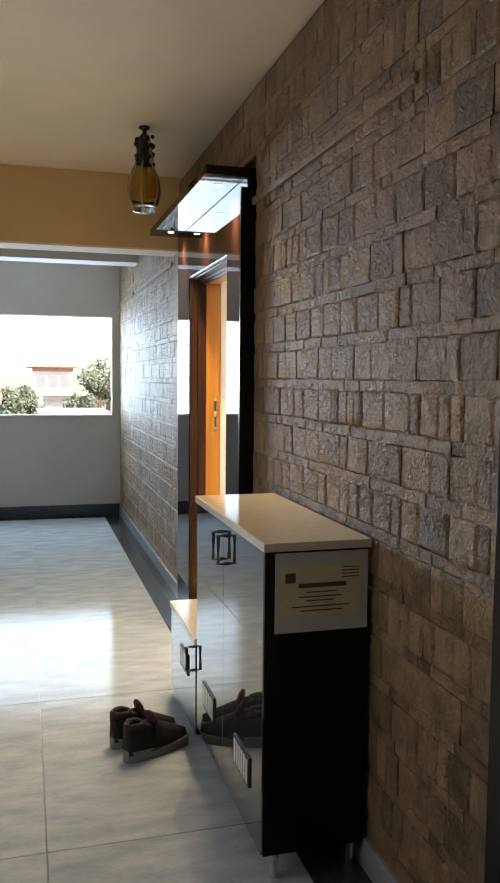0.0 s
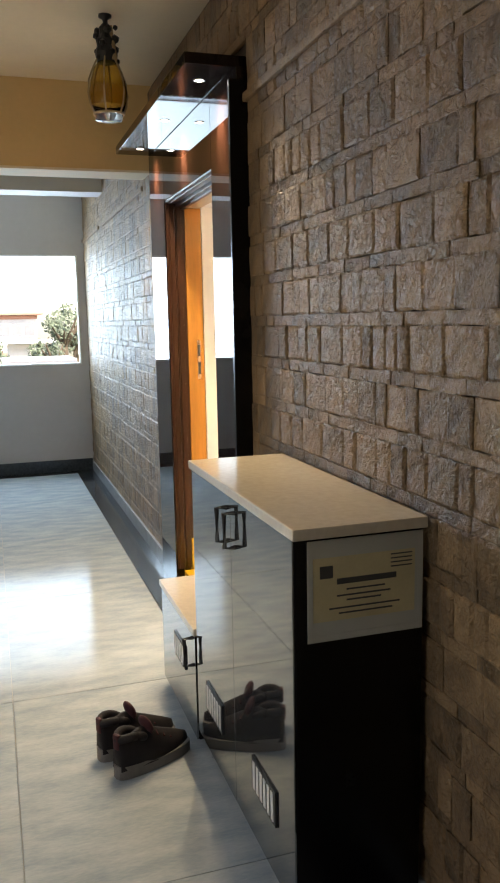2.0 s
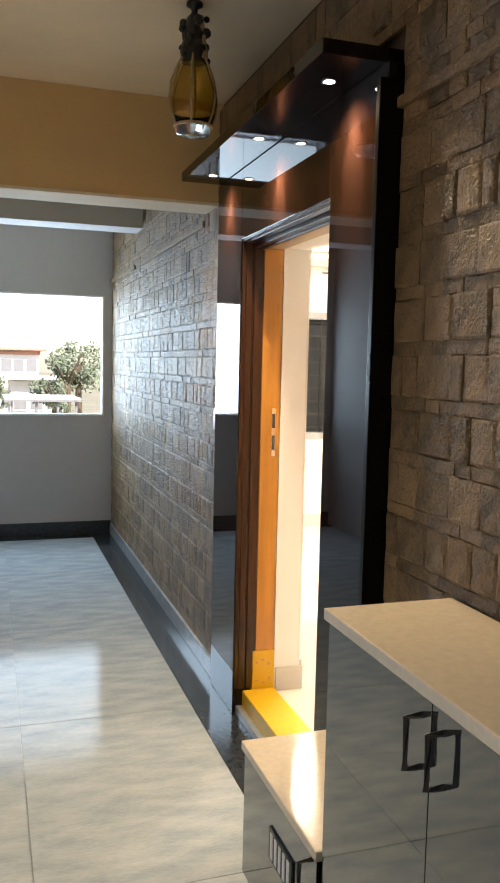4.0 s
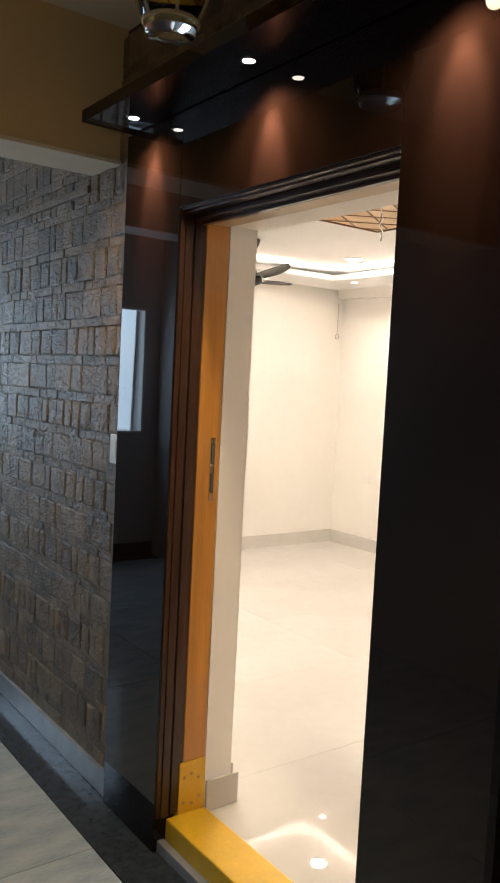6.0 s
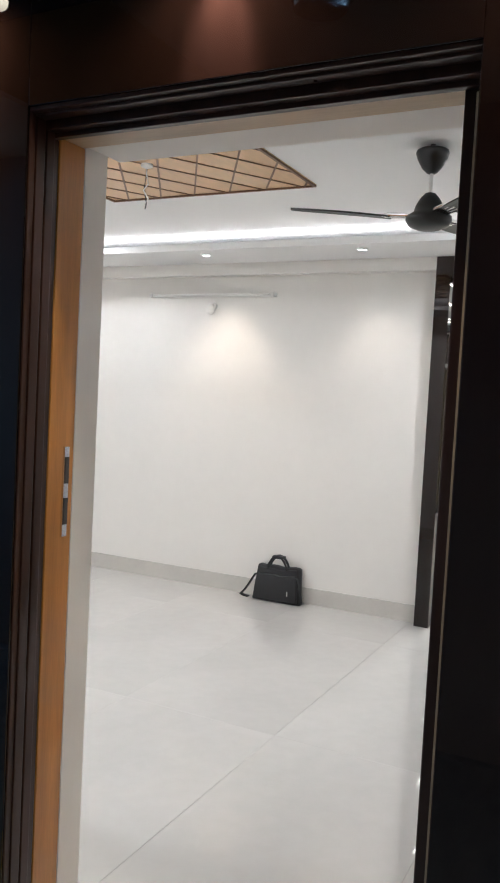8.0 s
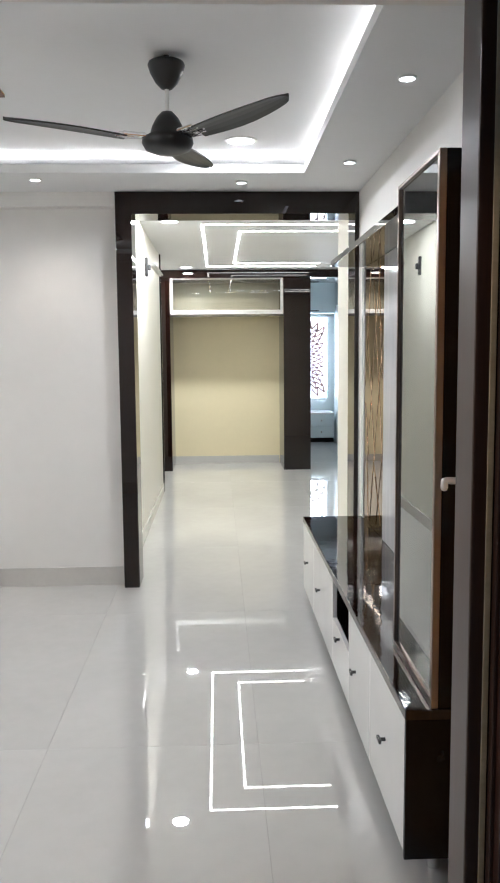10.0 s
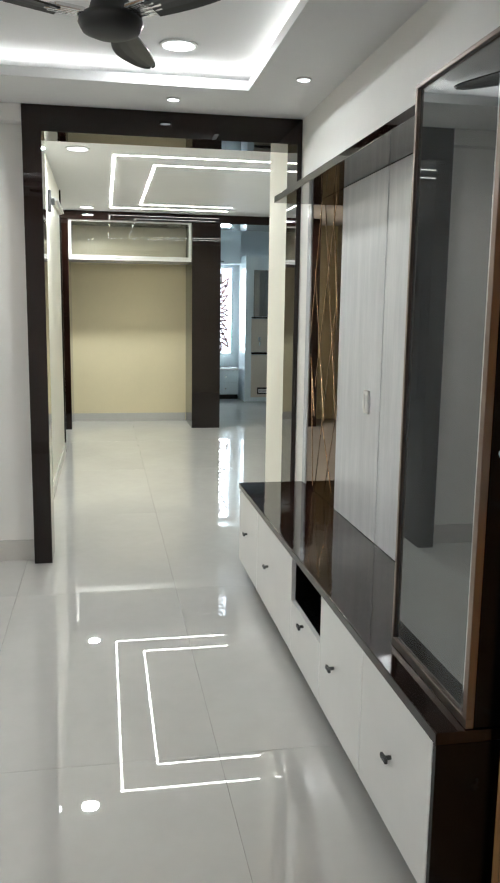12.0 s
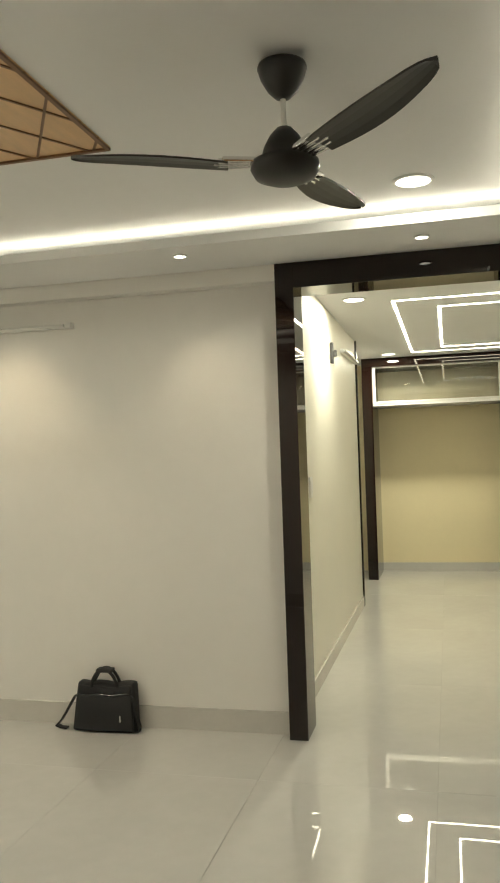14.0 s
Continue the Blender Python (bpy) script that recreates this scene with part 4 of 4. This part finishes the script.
part("handle", bent([(FXF + 0.002, 3.262, 0.272), (FXF - 0.03, 3.262, 0.272), (FXF - 0.03, 3.262, 0.375), (FXF + 0.002, 3.262, 0.375)], 0.0075, 4), BLACK, d, "black square loop handle")
v = part("vent", box((FXF - 0.006, 3.37, 0.205), (FXF, 3.55, 0.30), 0.002), BLACK, d, "black framed vent grille")
for k in range(5):
    part("vent_bar", box((FXF - 0.008, 3.385 + k * 0.032, 0.215), (FXF - 0.005, 3.403 + k * 0.032, 0.29)), SOCKET, v)
for x, y in ((FXF + 0.05, 3.26), (FXF + 0.05, 3.76), (-0.03, 3.76), (-0.03, 3.26)):
    part("leg", tube((x, y, CZ), (x, y, 0.001), 0.014), CHROME, lc)


def shoe(x, y, turn, label):
    s = thing("shoe", label, "shoe", (0, 0, 0), "pair of dark sneakers")
    n, seg = 16, 14
    bm, rings = bmesh.new(), []
    for i in range(n + 1):
        u = i / n
        yy = -0.14 + 0.28 * u
        w = 0.042 * (math.sin(math.pi * min(1, 0.12 + 0.86 * u)) ** 0.35) * (0.82 + 0.28 * math.sin(math.pi * u * 0.9))
        h = 0.112 - 0.066 * min(1, max(0, (u - 0.30) / 0.55)) - 0.02 * max(0, (u - 0.85) / 0.15)
        h -= 0.018 * math.sin(math.pi * min(1, u / 0.36)) if u < 0.36 else 0
        ring = []
        for k in range(seg):
            a = 2 * math.pi * k / seg
            cz = math.sin(a)
            ring.append(bm.verts.new((w * math.cos(a) * (1.0 if cz < 0 else 1 - 0.42 * cz * cz), yy, 0.028 + (h * max(0, cz) if cz > 0 else 0.006 * cz))))
        rings.append(ring)
    for a, b in zip(rings, rings[1:]):
        for k in range(seg):
            bm.faces.new((a[k], a[(k + 1) % seg], b[(k + 1) % seg], b[k]))
    bm.faces.new(rings[0]), bm.faces.new(rings[-1])
    bmesh.ops.recalc_face_normals(bm, faces=bm.faces)
    part("upper", bm, SHOE, s, soft=True)
    bm, lo, hi = bmesh.new(), [], []
    for i in range(32):
        a = 2 * math.pi * i / 32
        yy = 0.147 * math.sin(a)
        w = 0.046 * math.copysign(abs(math.cos(a)) ** 0.6, math.cos(a)) * (1 + 0.12 * math.sin(a))
        lo.append(bm.verts.new((w, yy, 0.0)))
        hi.append(bm.verts.new((w, yy, 0.032 + 0.008 * (yy < -0.05))))
    for i in range(32):
        bm.faces.new((lo[i], lo[(i + 1) % 32], hi[(i + 1) % 32], hi[i]))
    bm.faces.new(hi), bm.faces.new(lo)
    bmesh.ops.recalc_face_normals(bm, faces=bm.faces)
    part("sole", bm, SOLE, s, "grey rubber sole")
    part("collar", bent([(0.030 * math.cos(a), -0.085 + 0.05 * math.sin(a), 0.116 + 0.008 * math.cos(2 * a) - 0.012 * math.sin(a)) for a in [k * math.pi / 8 for k in range(17)]], 0.013, 8), SHOE, s, "padded collar", True)
    part("heel_tab", box((-0.013, -0.146, 0.09), (0.013, -0.132, 0.138), 0.006), LACE, s, "maroon heel tab")
    for k in range(4):
        yy = -0.02 + k * 0.026
        zz = 0.118 - k * 0.014
        part("lace", bent([(-0.026, yy, zz - 0.008), (0, yy + 0.006, zz + 0.002), (0.026, yy, zz - 0.008)], 0.0035, 6), LACE, s)
    tg = bmesh.new()
    bmesh.ops.create_uvsphere(tg, u_segments=14, v_segments=10, radius=1.0, matrix=Matrix.Translation((0, -0.022, 0.130)) @ Matrix.Rotation(radians(24), 4, "X") @ Matrix.Diagonal((0.032, 0.014, 0.032, 1)))
    part("tongue", tg, LACE, s, "maroon padded tongue", True)
    s.matrix_world = Matrix.Translation((x, y, CZ + 0.001)) @ Matrix.Rotation(radians(turn), 4, "Z") @ Matrix.Diagonal((1.12, 1.06, 1.16, 1))


shoe(-0.505, 3.205, -64, "dark sneaker with grey sole and maroon laces")
shoe(-0.54, 3.325, -71, "dark sneaker with maroon heel tab beside its mate")

# hanging lantern
ln_ = thing("hanging_lantern", "amber glass lantern in rope netting under the ceiling", "lantern", (-0.37, 4.46, CH))
PXL, PYL = -0.37, 4.46
part("ceiling_hook", lathe([(0.03, 0), (0.03, -0.01), (0.012, -0.02), (0.01, -0.05)], (PXL, PYL, CH), 16), BLACK, ln_, soft=True)
bm = lathe([(0.012, 0.0), (0.03, -0.02), (0.030, -0.05), (0.046, -0.075), (0.042, -0.10), (0.052, -0.13), (0.046, -0.17)], (PXL, PYL, CH - 0.035), 14)
for k in range(14):
    a, z, q = k * 2.4, -0.05 - 0.0115 * k, 0.013 + 0.004 * (k % 3)
    bmesh.ops.create_icosphere(bm, subdivisions=1, radius=q, matrix=Matrix.Translation((PXL + 0.045 * math.cos(a), PYL + 0.045 * math.sin(a), CH + z)))
part("carved_top", bm, BLACK, ln_, "dark carved top piece")
part("shade", lathe([(0.040, 0.0), (0.062, -0.03), (0.082, -0.09), (0.088, -0.14), (0.080, -0.19), (0.062, -0.23), (0.058, -0.23), (0.076, -0.19), (0.084, -0.14), (0.078, -0.09), (0.058, -0.03), (0.037, 0.0)], (PXL, PYL, CH - 0.20), 28), AMBER, ln_, "amber glass bottle shade", True)
part("base_ring", lathe([(0.062, 0), (0.066, -0.012), (0.060, -0.03), (0.030, -0.034)], (PXL, PYL, CH - 0.428), 24), CLEAR, ln_, "thick clear glass foot", True)
for k in range(6):
    a = 2 * math.pi * k / 6 + 0.2
    part("rope", bent([(PXL + r * math.cos(a), PYL + r * math.sin(a), CH + z) for r, z in ((0.02, -0.09), (0.045, -0.19), (0.068, -0.235), (0.090, -0.29), (0.095, -0.34), (0.087, -0.39), (0.068, -0.43))], 0.004, 6), ROPE, ln_, soft=True)
part("rope_ring", bent([(PXL + 0.068 * math.cos(a), PYL + 0.068 * math.sin(a), CH - 0.43) for a in [k * math.pi / 10 for k in range(21)]], 0.005, 6), ROPE, ln_, soft=True)
part("tassel", tube((PXL + 0.02, PYL - 0.02, CH - 0.05), (PXL + 0.03, PYL - 0.035, CH - 0.20), 0.008, 0.014, 8), ROPE, ln_)

# ---- outside the corridor window ----
tagged(part("ground", box((-300, 20, -8.2), (300, 600, -8.0)), EARTH), "dry open ground far below the window", kind="structure")


def house(x, y, w, d, z1, floors, label, trim):
    h = thing("house", label, "house", (x, y, -8))
    part("wall", box((x - w / 2, y, -8), (x + w / 2, y + d, z1)), FACADE, h)
    part("roof", box((x - w / 2 - 0.5, y - 0.6, z1), (x + w / 2 + 0.5, y + d + 0.5, z1 + 0.14), 0.02), trim, h)
    step = (z1 + 8) / floors
    for f in range(floors):
        zf = -8 + f * step
        part("storey_band", box((x - w / 2 - 0.1, y - 0.12, zf + step - 0.3), (x + w / 2 + 0.1, y - 0.002, zf + step - 0.05)), trim, h)
        for k in range(3):
            xc = x + (k - 1) * w / 3.2
            wi = part("window", box((xc - 0.42, y - 0.08, zf + 1.0), (xc + 0.42, y - 0.003, zf + 2.0)), SOCKET, h)
            part("pane", box((xc - 0.34, y - 0.10, zf + 1.08), (xc + 0.34, y - 0.081, zf + 1.92)), FARPANE, wi)


def tree(x, y, top, r, seed):
    rnd = random.Random(seed)
    t = thing("tree", "leafy green tree standing among the houses", "tree", (x, y, -8), "trees outside")
    part("trunk", tube((x, y, -8.1), (x, y, top - r), 0.35, 0.15, 8), BARK, t)
    bm = bmesh.new()
    for i in range(7):
        a = rnd.random() * 6.28
        tube((x, y, top - r * 1.6), (x + r * 0.7 * math.cos(a), y + r * 0.7 * math.sin(a), top - r * rnd.uniform(0.2, 1.0)), 0.12, 0.03, 6, bm)
    part("limbs", bm, BARK, t)
    verts, faces = [], []
    lumps = [(Vector((rnd.gauss(0, 0.45), rnd.gauss(0, 0.45), rnd.gauss(0, 0.4))) * r, r * rnd.uniform(0.25, 0.5)) for _ in range(16)]
    for i in range(900):
        c, rr = lumps[i % 16]
        p = Vector((x, y, top - r)) + c + Vector((rnd.gauss(0, 1), rnd.gauss(0, 1), rnd.gauss(0, 1))).normalized() * rr * rnd.random() ** 0.4
        u = Vector((rnd.gauss(0, 1), rnd.gauss(0, 1), rnd.gauss(0, 1))).normalized()
        v = u.orthogonal().normalized()
        s = rnd.uniform(0.07, 0.17)
        b = len(verts)
        verts += [p - u * s, p + v * s * 0.5, p + u * s, p - v * s * 0.5]
        faces.append((b, b + 1, b + 2, b + 3))
    me = bpy.data.meshes.new("crown")
    me.from_pydata(verts, [], faces)
    me.materials.append(LEAF)
    cr = new("crown", me)
    cr.parent, cr.matrix_parent_inverse = t, t.matrix_world.inverted()


house(0.95, 60, 2.7, 6, 2.2, 4, "four-storey pale house with a thin terracotta roof slab", TERRA)
house(1.6, 50, 3.0, 5, 0.4, 3, "small pale rendered house", FACADE)
house(-13, 75, 9, 8, 0.6, 3, "three-storey pale house behind trees", FACADE)
for i, (x, y, z, r) in enumerate(((-1.7, 45, 1.0, 1.0), (-0.8, 47, 0.9, 0.9), (2.9, 45, 2.4, 1.3), (3.7, 47, 2.5, 1.5), (2.2, 44, 0.7, 0.9), (-7, 46, 1.0, 2.6), (-11, 52, 1.4, 3.0), (-4.8, 50, 0.9, 1.8))):
    tree(x, y, z, r, i + 3)
shed = thing("shed", "low shed with a pale sheet roof on posts", "shed", (0.6, 30, -8))
part("roof", box((-0.6, 29, 0.27), (1.9, 32, 0.31), 0.01), SOCKET, shed, "pale sheet roof")
part("eave", box((-0.6, 28.96, 0.20), (1.9, 29.0, 0.275)), FARPANE, shed, "dark eave edge")
for x in (-0.4, 0.4, 1.1, 1.7):
    part("post", box((x, 29.1, -8), (x + 0.08, 29.2, 0.27)), FARPANE, shed)

# ---- stone cladding ----
rnd = random.Random(7)
PITCH = 0.152


def stone_mesh(w, h, d, r, rounded):
    """A split-faced block: a flat-topped slab with a narrow chipped rim; rounded ones fall away at both ends."""
    us = [0.0, min(0.12, 0.009 / w), 0.36, 0.66, 1 - min(0.12, 0.009 / w), 1.0]
    vs = [0.0, 0.07, 0.5, 0.93, 1.0]
    nx, nz = len(us) - 1, len(vs) - 1
    verts, faces = [], []
    for j, v in enumerate(vs):
        for i, u in enumerate(us):
            end, rim = i in (0, nx), j in (0, nz)
            depth = d * r.uniform(0.72, 1.0)
            if rounded:
                depth *= 1.25 - 0.5 * abs(u - 0.5) ** 2 * 4 * 0.8
            if end:
                depth = d * (r.uniform(0.1, 0.4) if rounded else r.uniform(0.5, 0.8))
            elif rim:
                depth = d * r.uniform(0.35, 0.7)
            ju = 0 if end else r.uniform(-0.012, 0.012)
            verts.append((-depth, (u + ju - 0.5) * w, (v - 0.5) * h + (r.uniform(-0.002, 0.002) if rim and not end else 0)))
    for j in range(nz):
        for i in range(nx):
            a = j * (nx + 1) + i
            faces.append((a, a + nx + 1, a + nx + 2, a + 1))
    rim = [i for i in range(nx + 1)] + [j * (nx + 1) + nx for j in range(1, nz + 1)] + [nz * (nx + 1) + i for i in range(nx - 1, -1, -1)] + [j * (nx + 1) for j in range(nz - 1, 0, -1)]
    base = len(verts)
    for k in rim:
        verts.append((0.012, verts[k][1], verts[k][2]))
    for k in range(len(rim)):
        a, b = rim[k], rim[(k + 1) % len(rim)]
        faces.append((a, b, base + (k + 1) % len(rim), base + k))
    return verts, faces


WIDTHS = (0.06, 0.08, 0.105, 0.135, 0.165)
kinds = {}
for course in ("flat", "rounded", "thin"):
    for w in WIDTHS:
        for k in range(4):
            ww = w * 1.15 if course == "thin" else w
            me = bpy.data.meshes.new("stone")
            v, f = stone_mesh(ww - 0.0015, 0.036 if course == "thin" else 0.1145, 0.0055 if course == "thin" else 0.009, rnd, course == "rounded")
            me.from_pydata(v, [], f)
            me.materials.append(STONE)
            kinds[(course, w, k)] = (me, v, f, ww)
cladding = thing("wall_stone", "brown split-stone cladding in alternating tall and thin courses", "stone cladding", (SX, 4, CZ), kind="structure")
rest_v, rest_f, count = [], [], 0
SF = SX - 0.018
for row in range(20):
    z0 = 0.0 + row * PITCH
    for tall in (True, False):
        zc = z0 + (0.057 if tall else 0.133)
        hh = 0.0565 if tall else 0.017
        if zc + hh > CH - 0.003:
            continue
        for y0, y1 in ((1.502, 3.604), (5.376, FAR - 0.002)):
            y = y0
            end = 5.38 if (y0 < 3 and zc - hh > 2.492) else y1
            while True:
                room = end - y
                if room < 0.012:
                    break
                w = rnd.choice([q for q in WIDTHS if q * 1.15 < room] or WIDTHS[:1])
                me, v, f, ww = kinds[(("rounded" if row % 2 else "flat") if tall else "thin", w, rnd.randrange(4))]
                short = min(1.0, room / ww)
                ww *= short
                yc = y + ww / 2 if y0 > 5 else y0 + end - y - ww / 2
                c = Vector((SF + rnd.uniform(-0.002, 0.002), yc, zc))
                if short == 1.0 and 2.0 < yc < 3.7 and 1.0 < zc < 1.95 and count < 300:
                    ob = new("stone", me)
                    ob.parent = cladding
                    ob.matrix_parent_inverse = cladding.matrix_world.inverted()
                    ob.location = c
                    count += 1
                else:
                    b = len(rest_v)
                    rest_v += [Vector((p[0], p[1] * short, p[2])) + c for p in v]
                    rest_f += [tuple(i + b for i in q) for q in f]
                y += ww
me = bpy.data.meshes.new("stones")
me.from_pydata(rest_v, [], rest_f)
me.materials.append(STONE)
ob = tagged(new("stones", me), kind="stuff")
ob.parent, ob.matrix_parent_inverse = cladding, cladding.matrix_world.inverted()
for y0, y1 in ((2.0, 3.603), (5.74, 7.57), (7.86, FAR - 0.003)):
    part("ledge", box((0.002, y0, 2.318), (SX, y1, 2.35), 0.006), STONE, cladding, "projecting stone ledge strip")

# ---- floor tiles ----
def tile_mesh(w, d, mat, name="tile"):
    bm = box((-w / 2, -d / 2, -0.012), (w / 2, d / 2, 0), 0)
    top = [e for e in bm.edges if all(v.co.z > -0.001 for v in e.verts)]
    bmesh.ops.bevel(bm, geom=top, offset=0.0005, segments=1, affect="EDGES")
    me = bpy.data.meshes.new(name)
    bm.to_mesh(me)
    bm.free()
    me.materials.append(mat)
    return me


def lay(parent_name, mat, xs, ys, z, gap):
    par = bpy.data.objects[parent_name]
    cache = {}
    for x0, x1 in zip(xs, xs[1:]):
        for y0, y1 in zip(ys, ys[1:]):
            key = (round(x1 - x0, 3), round(y1 - y0, 3))
            if key not in cache:
                cache[key] = tile_mesh(key[0] - gap, key[1] - gap, mat)
            ob = new("tile", cache[key])
            ob.parent = par
            ob.location = ((x0 + x1) / 2, (y0 + y1) / 2, z)


lay("floor_corridor", MARBLE, [LEFT, -2.24, -0.965, -0.17], [-1.98, -1.23, 0.04, 1.31, 2.58, 3.85, 5.12, 6.39, 7.66, FAR - 0.167], CZ, 0.003)
lay("floor_apartment", TILE, [0.196, 1.81, 3.41, 5.01, 6.61, 8.21, 9.81, 11.41, 13.0], [1.6, 1.92, 2.72, 3.52, 4.32, 5.12, 5.92, 6.72, 7.52, 8.32, 8.6], FZ, 0.0008)
